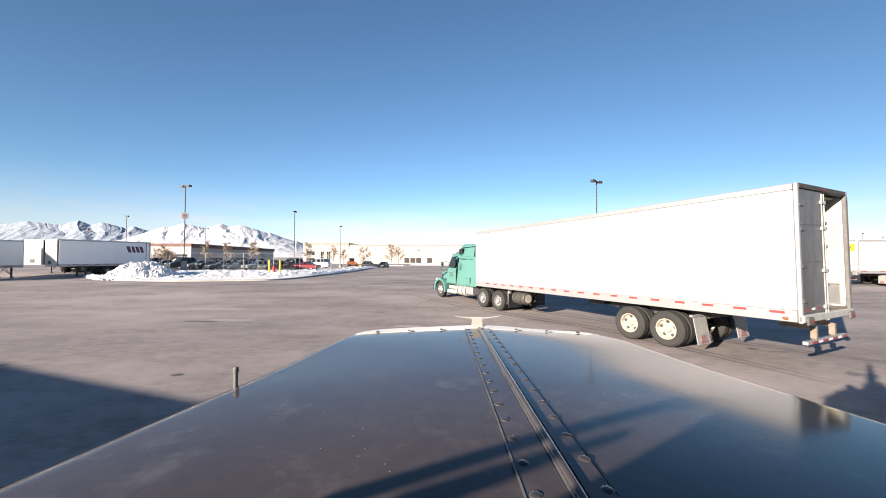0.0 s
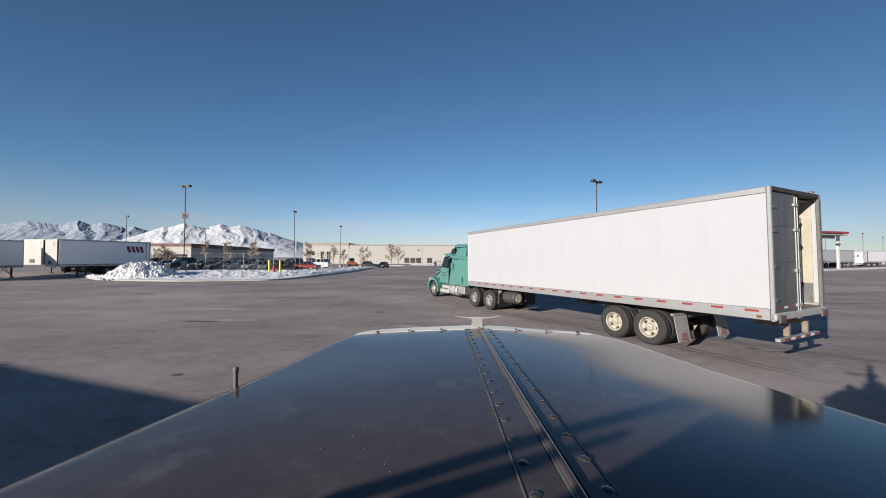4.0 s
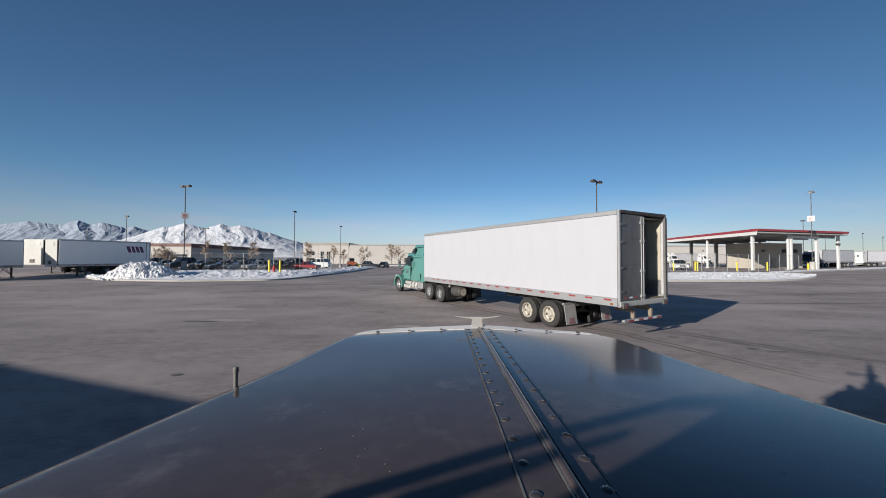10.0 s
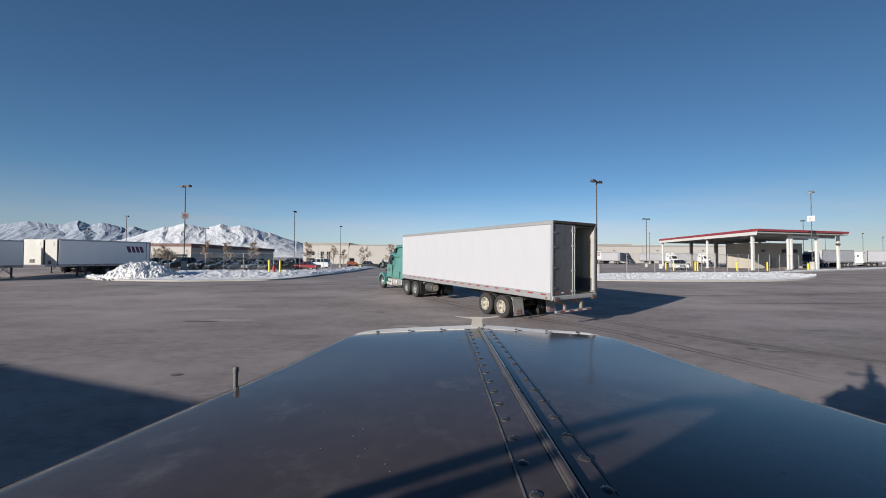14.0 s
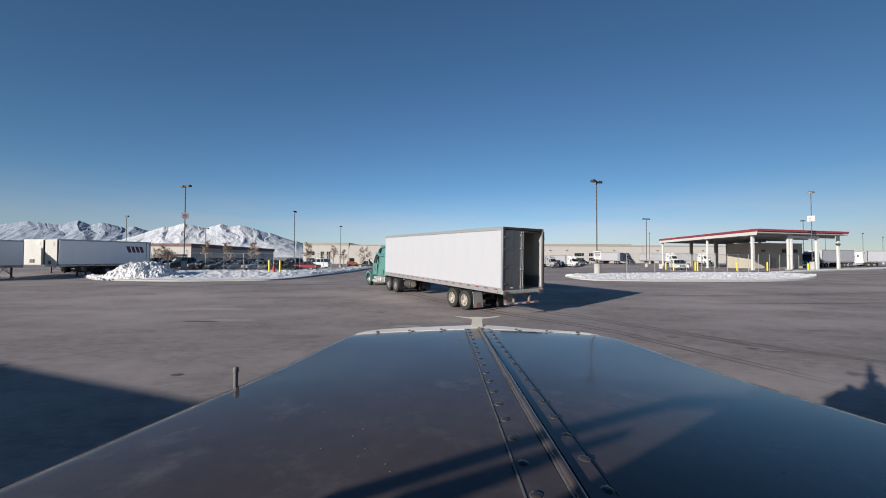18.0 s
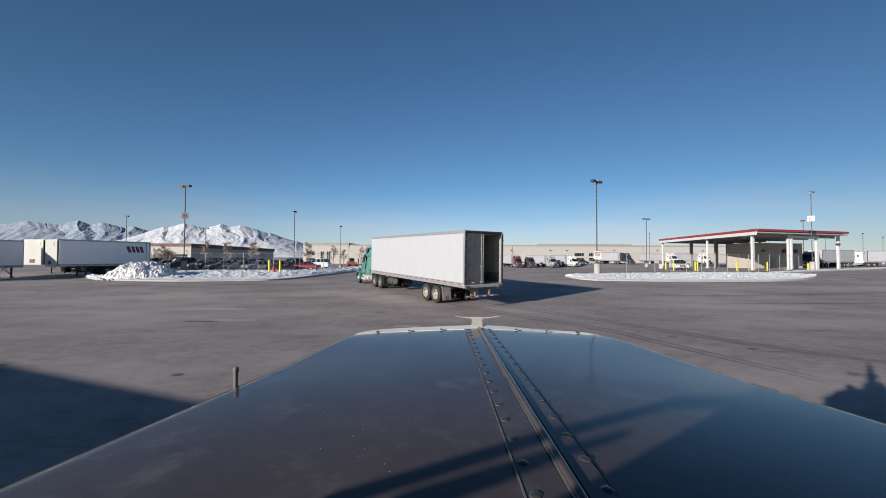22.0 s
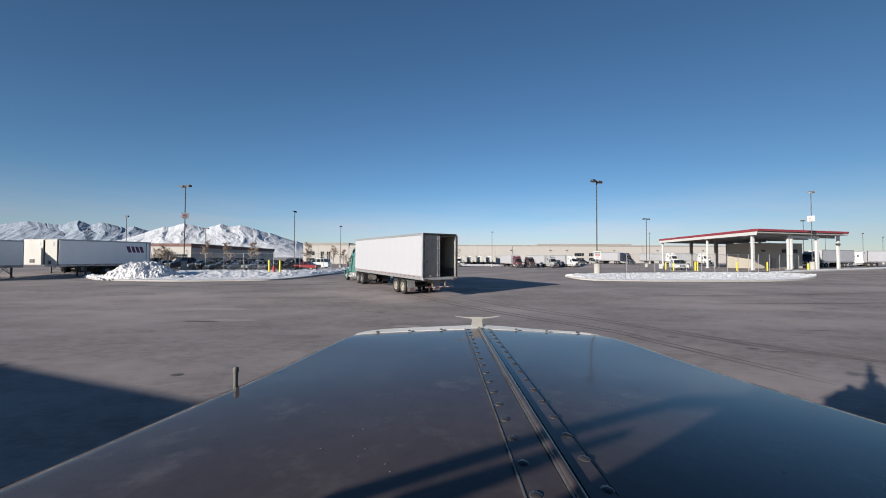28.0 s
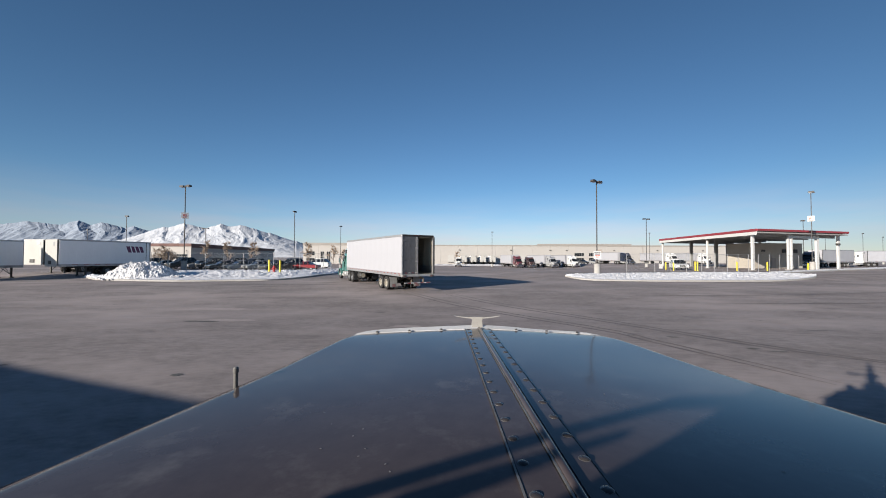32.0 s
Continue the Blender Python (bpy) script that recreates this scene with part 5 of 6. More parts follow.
    bogie = part("bogie_frame", Shape().box(2.0, 5.2, -0.62, -0.48, 0.90, B - 0.01, 0.01).box(2.0, 5.2, 0.48, 0.62, 0.90, B - 0.01, 0.01).box(2.1, 2.2, -0.6, 0.6, 0.86, 0.98, 0.01).box(4.9, 5.0, -0.6, 0.6, 0.86, 0.98, 0.01)
                 .box(3.3, 3.7, -0.56, 0.56, 0.80, 0.98, 0.02), DARK_STEEL, t, at=pose(0.02 if hero else 0.32, 0, 0))
    for s in (1, -1):
        part("flap_bracket", Shape().box(2.16, 2.24, min(s * 0.5, s * 1.27), max(s * 0.5, s * 1.27), 0.93, 0.99, 0.01), GALV, bogie)
        fl = part("mud_flap", Shape().box(2.14, 2.16, s * 0.98 - 0.29, s * 0.98 + 0.29, 0.22, 0.93, 0.004), FLAP, bogie, "pale mud flap with a faded print", at=pose(2.15, 0, 0.93, 0, 9 if hero else 0, 0) @ pose(-2.15, 0, -0.93))
        part("print_bar", Shape().box(2.128, 2.139, s * 0.98 - 0.16, s * 0.98 + 0.16, 0.25, 0.33).box(2.128, 2.139, s * 0.98 - 0.12, s * 0.98 + 0.12, 0.345, 0.45), PINK, fl)
        part("air_tank", Shape().ring([(0.02, -0.35), (0.13, -0.33), (0.13, 0.33), (0.02, 0.35)], 12, "x", (3.5, s * 0.25, 0.72)), DARK_STEEL, bogie)
    cross = Shape().box(0.1, 0.16, -W + 0.1, W - 0.1, B - 0.01, B + 0.11).mesh("crossmember", DARK_STEEL)
    for i in range(int(L / 0.62) - 1 if hero else 8):
        part("crossmember", cross, None, t, at=pose(0.55 + i * (0.62 if hero else (L - 1) / 8), 0, 0))
    # landing gear, wound up on a towed trailer
    foot = 0.36 if hero else 0.02
    xl = L - leg
    for s in (1, -1):
        leg = part("landing_leg", Shape().box(xl - 0.07, xl + 0.07, s * 0.85 - 0.07, s * 0.85 + 0.07, foot + 0.1, B - 0.005, 0.01), GALV if hero else DARK_STEEL, t)
        part("foot", Shape().box(xl - 0.15, xl + 0.15, s * 0.85 - 0.13, s * 0.85 + 0.13, foot - 0.02, foot + 0.1, 0.02), DARK_STEEL, leg)
        part("leg_brace", Shape().tube((xl - 0.05, s * 0.85, foot + 0.35), (xl - 0.75, s * 0.7, B), 0.025).tube((xl, s * 0.83, foot + 0.3), (xl, 0, B), 0.02), DARK_STEEL, leg)
    if hero:
        tank = part("underslung_tank", Shape().ring([(0.02, 0), (0.25, 0.01), (0.28, 0.05), (0.28, 0.85), (0.25, 0.89), (0.02, 0.9)], 22, "x", (xl - 1.45, 0.88, 0.74)), SOOTY_TANK, t, "dark grey cylindrical tank slung below the floor")
        part("end_plate", Shape().ring([(0.2, -0.006), (0.2, -0.002)], 20, "x", (xl - 1.45, 0.88, 0.74)), CREAM_RIM, tank)
        for dx in (0.2, 0.65):
            part("tank_strap", Shape().ring([(0.287, dx), (0.287, dx + 0.05)], 22, "x", (xl - 1.45, 0.88, 0.74)), DARK_STEEL, tank)
        part("tool_box", Shape().box(5.6, 6.3, -0.5, 0.5, 0.86, B - 0.01, 0.03), DARK_STEEL, t)
        part("kingpin_plate", Shape().box(L - 1.7, L - 0.1, -0.6, 0.6, B - 0.07, B - 0.005, 0.01), DARK_STEEL, t)
    else:
        ng = part("nose_fittings", Shape().box(L - 0.004, L + 0.05, -0.4, 0.15, B + 0.25, B + 0.65, 0.02), DARK_TRIM, t, "dark hose couplings")
        part("nose_plate", Shape().box(L - 0.004, L + 0.02, 0.45, 0.8, T - 0.7, T - 0.3, 0.01), GALV, t)
    return t, wheels


# the rig that drives off
RIG_L = 13.4
hero_trailer, trailer_wheels = semi_trailer(pose(8.97, 8.3, 0, 0, 0, 116.3), RIG_L, "long white box trailer with one rear door open, grey rails", True, rims="cream", hero=True)
hero_tractor, tractor_wheels = tractor(pose(3.3, 19.7, 0, 0, 0, 119.8), TEAL, "teal conventional sleeper truck pulling a white trailer", rims="alloy", lights=False)

# a second rig that leaves across the yard at the start
leaver, leaver_wheels = semi_trailer(pose(36.8, 32.3, 0, 0, 0, -1.0), 13.7, "white box trailer with a yellow sign on its doors, driving away", False, side=NOSE_PANEL, nose=NOSE_PANEL, rims="cream")
part("door_sign", Shape().box(-0.06, -0.004, -1.12, 0.45, 3.15, 3.75, 0.01), YELLOW_SIGN, leaver, "yellow sign with unreadable print")
part("print_bar", Shape().box(-0.072, -0.061, -0.9, 0.25, 3.38, 3.52), TANK_GREY, leaver)
leaver_tractor, leaver_tractor_wheels = tractor(pose(36.8 + 12.75, 32.1, 0, 0, 0, -1.0), paint("white_truck_paint", (0.72, 0.72, 0.71)), "white sleeper truck that pulls a trailer across the yard", high=True)

# parked trailers without trucks, beside the snow
_t, _w = semi_trailer(pose(-39.58, 46.34, 0.18, 0, 0, -110.8), 8.84, "white parked trailer with a dark purple emblem on its side", False, side=GREY_PANEL, nose=NOSE_PANEL, group="parked trailers")
for k, (x0, w) in enumerate(((0.87, 0.34), (1.32, 0.32), (1.76, 0.32), (2.2, 0.38))):
    part("emblem_bar", Shape().add([(x0 - 0.12, 1.302, 2.74), (x0 + w - 0.12, 1.302, 2.74), (x0 + w + 0.1, 1.302, 3.5), (x0 + 0.1, 1.302, 3.5),
                                    (x0 - 0.12, 1.296, 2.74), (x0 + w - 0.12, 1.296, 2.74), (x0 + w + 0.1, 1.296, 3.5), (x0 + 0.1, 1.296, 3.5)],
                                   [(0, 1, 2, 3), (4, 7, 6, 5), (0, 4, 5, 1), (1, 5, 6, 2), (2, 6, 7, 3), (3, 7, 4, 0)]), PRINT_PURPLE, _t, "dark purple emblem")
part("dark_stripe", Shape().box(0.48, 0.54, 1.296, 1.303, 1.4, 3.95), SIGN_DARK, _t)
semi_trailer(pose(-47.7, 49.8, 0.3, 0, 0, -92.0), 8.84, "white parked box trailer with a plain nose", False, side=GREY_PANEL, nose=NOSE_PANEL, group="parked trailers")
semi_trailer(pose(-48.86, 30.52, 0.05, 0, 0, 83.0), 8.6, "short grey-white parked box trailer on its landing legs", False, side=GREY_PANEL, group="parked trailers", leg=0.8)
# an unseen trailer beside the camera's own truck, added to cast the yard's shadow
semi_trailer(pose(-13.3, -5.06, 0.0, 0, 0, 161.3), 13.7, "unseen box trailer added to cast a shadow on the yard", False, side=GREY_PANEL, group="parked trailers")

RED_PAINT, GREY_PAINT, WHITE_PAINT, NAVY_PAINT, MAROON = (paint("dark_red_paint", (0.12, 0.034, 0.044)), paint("silver_grey_paint", (0.33, 0.33, 0.34)), paint("white_truck_paint", (0.72, 0.72, 0.71)),
                                                          paint("navy_paint", (0.018, 0.022, 0.04)), paint("black_red_paint", (0.07, 0.04, 0.042)))


def parked_rig(x, y, heading, body, label, trailer_label="white box trailer parked behind its truck", L=13.7, high=True):
    """A truck with its trailer; x, y is the place of the truck's bumper."""
    a = radians(heading)
    kx, ky = x - 6.4 * math.cos(a), y - 6.4 * math.sin(a)
    tractor(stand(kx, ky, heading), body, label, high=high, group="parked trucks")
    if L:
        rx, ry = kx - (L - 0.95) * math.cos(a), ky - (L - 0.95) * math.sin(a)
        semi_trailer(stand(rx, ry, heading), L, trailer_label, False, group="parked trailers")


parked_rig(24.4, 110.0, -84, RED_PAINT, "dark red sleeper truck parked by a warehouse")
parked_rig(28.6, 110.5, -84, MAROON, "dark maroon truck parked by a warehouse", L=0, high=False)
parked_rig(36.0, 111.5, -80, GREY_PAINT, "silver-grey sleeper truck parked by a warehouse")
parked_rig(43.0, 112.0, -83, WHITE_PAINT, "white sleeper truck parked by a warehouse")
parked_rig(61.0, 112.5, -82, NAVY_PAINT, "dark navy sleeper truck with a white trailer")
parked_rig(79.4, 118.0, -87, WHITE_PAINT, "white sleeper truck parked beyond the canopy")
parked_rig(90.9, 119.0, -92, WHITE_PAINT, "white sleeper truck parked beyond the canopy")
parked_rig(5.4, 121.0, -92, WHITE_PAINT, "white day truck standing nose-on before a warehouse", L=0, high=False)
parked_rig(104.6, 92.5, 172, WHITE_PAINT, "white sleeper truck with a grey trailer by the lane")
parked_rig(82.0, 80.0, 200, NAVY_PAINT, "dark navy sleeper truck beyond the canopy", "grey-white box trailer behind a navy truck")
for x in (9.6, 14.0, 18.4, 22.8):
    semi_trailer(stand(x, 167.8, -90), 8.6, "short white box trailer backed up to a dock", False, side=GREY_PANEL, nose=NOSE_PANEL, group="docked trailers")


# ---- cars ----
def car(x, y, heading, body, label, L=4.6, W=0.9, H=1.45, suv=False, category="car", up=0.0):
    c = thing(category.replace(" ", "_"), stand(x, y, heading, up), label, category, "parked cars")
    h, belt = L / 2, H * 0.62
    lo = [(-h, 0.42), (-h + 0.04, 0.3), (h - 0.06, 0.3), (h, 0.45), (h - 0.03, belt * 0.78), (h - 0.25, belt * 0.86), (h * 0.42, belt * 1.0), (-h * (0.97 if suv else 0.5), belt * 1.03), (-h * 0.96, belt * 0.98), (-h, belt * 0.7)]
    secs = []
    for yy, k in ((-W, 0.0), (-W * 0.97, 0.03), (W * 0.97, 0.03), (W, 0.0)):
        secs.append([(px * (0.985 if k == 0 else 1), yy, 0.5 * H * 0.6 + (pz - 0.5 * H * 0.6) * (0.92 if k == 0 else 1)) for px, pz in lo])
    part("body", Shape().loft(secs), body, c)
    gl = [(h * 0.44, belt), (h * 0.10, H - 0.05), (-h * (0.62 if suv else 0.28), H - 0.03), (-h * (0.93 if suv else 0.66), belt)]
    part("glasshouse", Shape().loft([[(px, -W * 0.93 + (0.14 if pz > belt + 0.1 else 0), pz) for px, pz in gl], [(px, W * 0.93 - (0.14 if pz > belt + 0.1 else 0), pz) for px, pz in gl]]), GLASS_DARK, c, "dark car windows")
    rf = [(h * 0.13, H - 0.07), (h * 0.06, H), (-h * (0.58 if suv else 0.24), H), (-h * (0.66 if suv else 0.32), H - 0.05)]
    part("roof", Shape().loft([[(px, -W * 0.79, pz) for px, pz in rf], [(px, -W * 0.7, pz + 0.02) for px, pz in rf], [(px, W * 0.7, pz + 0.02) for px, pz in rf], [(px, W * 0.79, pz) for px, pz in rf]]), body, c)
    for s in (1, -1):
        for px in (-h * 0.04, -h * 0.36):
            part("pillar", Shape().tube((px, s * W * 0.93, belt), (px, s * (W * 0.93 - 0.13), H - 0.02), 0.045), body, c)
        part("headlight", Shape().box(h - 0.28, h - 0.02, s * W * 0.74 - 0.16, s * W * 0.74 + 0.16, belt * 0.66, belt * 0.84, 0.05), HEADLIGHT, c)
        part("tail_lamp", Shape().box(-h - 0.01, -h + 0.1, s * W * 0.8 - 0.12, s * W * 0.8 + 0.12, belt * 0.7, belt * 0.95, 0.03), TAIL_RED, c)
        part("mirror", Shape().box(h * 0.3, h * 0.3 + 0.14, s * (W + 0.08) - 0.09, s * (W + 0.08) + 0.09, belt, belt + 0.13, 0.04), body, c)
        for px in (-h * 0.6, h * 0.62):
            w = part("wheel", Shape().ring([(0.2, -0.02), (0.19, 0.0), (0.06, 0.012), (0.01, 0.014)], 14, "y"), ALUMINIUM, c, at=pose(px, s * (W - 0.02), 0.33, 0, 0, 0 if s > 0 else 180))
            part("tyre", Shape().ring([(0.2, -0.02), (0.22, 0.01), (0.30, 0.01), (0.33, -0.02), (0.33, -0.18), (0.30, -0.21), (0.2, -0.21)], 18, "y"), RUBBER, w)
    part("grille", Shape().box(h - 0.06, h + 0.012, -W * 0.5, W * 0.5, belt * 0.5, belt * 0.74, 0.02), DARK_TRIM, c)
    part("bumper", Shape().box(h - 0.1, h + 0.03, -W * 0.92, W * 0.92, 0.3, 0.45, 0.04), DARK_TRIM, c)
    return c


BLACK_P, CHAR_P, SILVER_P, RED_P, BLUE_P = (paint("black_car_paint", (0.012, 0.013, 0.015), 0.5), paint("charcoal_car_paint", (0.045, 0.047, 0.05)), paint("silver_car_paint", (0.3, 0.3, 0.3)),
                                            paint("red_car_paint", (0.24, 0.012, 0.018)), paint("blue_black_car_paint", (0.02, 0.03, 0.05)))
for x, y, hd, pt, lb, kw in (
        (-34.2, 54.5, -125, CHAR_P, "charcoal saloon parked behind a fence", {}),
        (-31.4, 54.2, -125, SILVER_P, "silver saloon parked behind a fence", {}),
        (-28.2, 53.8, -125, SILVER_P, "pale silver saloon parked behind a fence", {}),
        (-25.3, 53.0, -120, CHAR_P, "charcoal hatchback parked behind a fence", {}),
        (-36.0, 60.5, -115, BLACK_P, "black off-road car parked in a row", dict(suv=True, H=1.85)),
        (-33.0, 60.8, -115, CHAR_P, "charcoal estate car parked in a row", dict(suv=True, H=1.75)),
        (-29.6, 60.8, -115, BLACK_P, "black saloon parked in a row", dict(H=1.5)),
        (-26.4, 61.0, -115, BLUE_P, "blue-black off-road car parked in a row", dict(suv=True, H=1.8)),
        (-47.8, 60.0, -118, SILVER_P, "pale silver car parked beside dark ones", {}),
        (-44.4, 59.6, -115, BLACK_P, "black off-road car parked beside a light pole", dict(suv=True, H=1.9)),
        (-41.2, 59.4, -118, SILVER_P, "pale saloon parked nose out", {}),
        (-39.2, 59.4, -115, BLACK_P, "black estate car parked nose out", dict(suv=True, H=1.8)),
        (-50.6, 60.3, -115, BLACK_P, "black estate car parked beyond the snow pile", dict(suv=True, H=1.8)),
        (-53.5, 60.8, -115, BLUE_P, "blue-black saloon parked beyond the snow pile", {}),
        (-22.3, 56.6, 176, RED_P, "bright red low saloon parked beside the drive", dict(L=4.5, H=1.3)),
        (-24.9, 69.6, 178, WHITE_PAINT, "silver-white off-road car parked behind a red saloon", dict(suv=True, H=1.9, L=4.9)),
        (42.1, 62.5, -108, WHITE_PAINT, "white off-road car parked beside yellow bollards", dict(suv=True, H=1.75, L=4.4)),
        (-20.0, 96.0, 8, BLACK_P, "black pickup-like car by the far drive", dict(suv=True, H=1.95, L=4.8)),
        (-16.7, 98.0, -100, BLACK_P, "black estate car by the far drive", dict(suv=True, H=1.8)),
        (52.0, 130.0, -70, CHAR_P, "charcoal car before the far warehouse", {}),
        (56.5, 132.0, -70, SILVER_P, "silver car before the far warehouse", {})):
    car(x, y, hd, pt, lb, **kw)
# a small loader behind the drive
ld = thing("loader", stand(-26.9, 104.0, 20), "small orange and yellow loader beside bare shrubs", "loader")
part("body", Shape().loft([section(-1.6, 0.5, 1.9, 0.8, 0.7, 0.1), section(0.2, 0.5, 2.0, 0.85, 0.75, 0.1), section(1.4, 0.6, 1.5, 0.7, 0.6, 0.1)]), paint("faded_orange_paint", (0.35, 0.1, 0.04)), ld)
part("cab", Shape().box(-0.9, 0.5, -0.65, 0.65, 1.95, 2.9, 0.08), GLASS_DARK, ld)
part("bucket", Shape().prism([(1.7, 0.1), (2.5, 0.1), (2.3, 0.5), (1.9, 0.9), (1.7, 0.9)], -1.0, 1.0), YELLOW, ld, "yellow bucket")
for s in (1, -1):
    part("boom", Shape().tube((0.6, s * 0.7, 1.4), (1.9, s * 0.7, 0.7), 0.09), YELLOW, ld)
    for px in (-1.0, 0.9):
        part("wheel", Shape().ring([(0.1, -0.2), (0.5, -0.2), (0.58, -0.12), (0.58, 0.12), (0.5, 0.2), (0.1, 0.2)], 18, "y", (px, s * 0.95, 0.58)), RUBBER, ld)


# ---- the truck that carries the camera ----
own = thing("own_truck", pose(0.2145, 0, 0), "dark grey-blue long-nosed truck with a riveted hood", "truck")


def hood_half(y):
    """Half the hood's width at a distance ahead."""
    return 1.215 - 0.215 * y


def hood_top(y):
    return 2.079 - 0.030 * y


hood = Shape()
FRONT = 2.117
ys = [-0.15 + 0.1 * i for i in range(20)] + [1.84, 1.90, 1.95, 1.99, 2.03, 2.06, 2.09, FRONT]
us = [k / 20 for k in range(17)] + [0.84, 0.87, 0.89, 0.905, 0.92, 0.935, 0.95, 0.962, 0.973, 0.982, 0.989, 0.995, 0.999, 1.0]
us = [-u for u in us[:0:-1]] + us


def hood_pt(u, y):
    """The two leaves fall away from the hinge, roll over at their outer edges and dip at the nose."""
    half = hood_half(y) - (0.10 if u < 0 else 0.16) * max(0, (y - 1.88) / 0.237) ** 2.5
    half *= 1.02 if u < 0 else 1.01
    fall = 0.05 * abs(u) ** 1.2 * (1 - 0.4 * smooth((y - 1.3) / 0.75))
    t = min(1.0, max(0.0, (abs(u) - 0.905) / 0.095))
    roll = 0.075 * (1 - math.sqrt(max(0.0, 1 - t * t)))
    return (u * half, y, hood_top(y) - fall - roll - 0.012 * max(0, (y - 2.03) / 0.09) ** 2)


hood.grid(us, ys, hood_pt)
n = len(us)
# flanks and nose
base = len(hood.v)
for y in ys:
    for u in (-1.0, 1.0):
        q = hood_pt(u, y)
        hood.v.append((q[0] * 1.005, q[1], q[2] - 0.35))
        hood.v.append((q[0] * 1.03, q[1], 1.05))
for j in range(len(ys) - 1):
    for k, i in ((0, 0), (1, n - 1)):
        a, b = j * n + i, (j + 1) * n + i
        c0, c1 = base + 4 * j + 2 * k, base + 4 * (j + 1) + 2 * k
        hood.f += [(a, b, c1, c0), (c0, c1, c1 + 1, c0 + 1)]
nose = len(hood.v)
last = (len(ys) - 1) * n
for i in range(n):
    q = hood.v[last + i]
    hood.v.append((q[0] * 0.99, q[1] + 0.02, 0.7))
for i in range(n - 1):
    hood.f.append((last + i, last + i + 1, nose + i + 1, nose + i))
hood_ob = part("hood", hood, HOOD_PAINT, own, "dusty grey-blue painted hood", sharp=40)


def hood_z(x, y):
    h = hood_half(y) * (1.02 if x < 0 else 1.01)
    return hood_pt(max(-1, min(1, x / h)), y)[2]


def along(x0, x1, y0, y1, lift, thick, nn=40):
    """A strip that follows the hood's top."""
    s = Shape()
    vs = []
    for i in range(nn + 1):
        y = y0 + (y1 - y0) * i / nn
        for x, h in ((x0, -0.002), (x0 + 0.003, lift), (x1 - 0.003, lift), (x1, -0.002)):
            vs.append((x, y, hood_z(x, y) + h))
    return s.add(vs, [(4 * i + k, 4 * i + k + 1, 4 * i + k + 5, 4 * i + k + 4) for i in range(nn) for k in range(3)])


hinge_l = part("hinge_leaf", along(-0.085, -0.011, 0.0, 2.07, 0.004, 0), HOOD_PAINT, hood_ob, "painted hinge leaf")
hinge_r = part("hinge_leaf", along(0.012, 0.062, 0.0, 2.07, 0.004, 0), HOOD_PAINT, hood_ob, "painted hinge leaf")
rod = Shape().loft([[(0.0095 * math.cos(k * math.pi / 5), y, hood_z(0, y) + 0.005 + 0.0095 * math.sin(k * math.pi / 5)) for k in range(10)] for y in [0.0517 * i for i in range(41)]])
part("hinge_rod", rod, HOOD_PAINT, hood_ob, "raised hinge rod with a worn bright edge", sharp=50)
part("worn_edge", along(-0.0866, -0.0847, 0.0, 2.07, 0.0055, 0), WORN_EDGE, hood_ob)
part("worn_edge", along(-0.0122, -0.0106, 0.0, 2.07, 0.0080, 0), WORN_EDGE, hood_ob)
rivet = Shape().ring([(0.0098, -0.001), (0.0094, 0.0012), (0.0070, 0.0028), (0.003, 0.0034)], 14).mesh("rivet", HOOD_RIVET)
rivet_ring = Shape().ring([(0.0112, -0.001), (0.0110, 0.0006), (0.0098, 0.0007), (0.0096, -0.001)], 14, caps=False).mesh("rivet_ring", WORN_EDGE)
for leaf, x, start in ((hinge_l, -0.067, 0.372), (hinge_r, 0.0505, 0.386)):
    for i in range(19):
        y = start + 0.0918 * i
        rv = part("rivet", rivet, None, leaf, at=pose(x, y, hood_z(x, y) + 0.004))
        part("rivet_ring", rivet_ring, None, leaf, at=pose(x, y, hood_z(x, y) + 0.004))
# dark groove beside the hinge
part("groove", along(0.0622, 0.0675, 0.0, 2.07, 0.0012, 0), DARK_TRIM, hood_ob)
# scuffed paint along the outer edges
rnd = random.Random(77)
for side in (-1, 1):
    for k in range(26):
        y0 = rnd.uniform(0.5, 1.95)
        ln, u0 = rnd.uniform(0.02, 0.14), rnd.uniform(0.945, 0.962)
        vs = []
        for i in range(7):
            y = y0 + ln * i / 6
            wd = 0.0035 * math.sin(math.pi * (i + 0.4) / 6.8) * rnd.uniform(0.5, 1.3)
            for du in (-wd, wd):
                q = hood_pt(side * (u0 + du), y)
                vs.append((q[0] + side * 0.0008, q[1], q[2] + 0.0012))
        part("scuff", Shape().add(vs, [(2 * i, 2 * i + 1, 2 * i + 3, 2 * i + 2) for i in range(6)]), WORN_EDGE, hood_ob)
# bright lip along the front edge
lip = Shape()
vs = []
for i in range(41):
    u = -0.985 + 1.97 * i / 40
    thin = (1 - 0.9 * abs(u / 0.985) ** 8) * (1 - 0.4 * smooth((u - 0.15) / 0.5))
    yy = 2.102 - 0.10 * abs(u / 0.985) ** 7
    q = hood_pt(u, yy)
    for dy, dz in ((-0.034, 0.001), (-0.032, 0.010), (0.010, 0.022), (0.022, 0.006), (0.024, -0.03)):
        vs.append((q[0], q[1] + dy * thin, q[2] + dz * thin))
lip.add(vs, [(5 * i + k, 5 * i + k + 1, 5 * i + k + 6, 5 * i + k + 5) for i in range(40) for k in range(4)])
part("front_lip", lip, HOOD_TRIM, hood_ob, "bright metal lip along the hood's front edge")
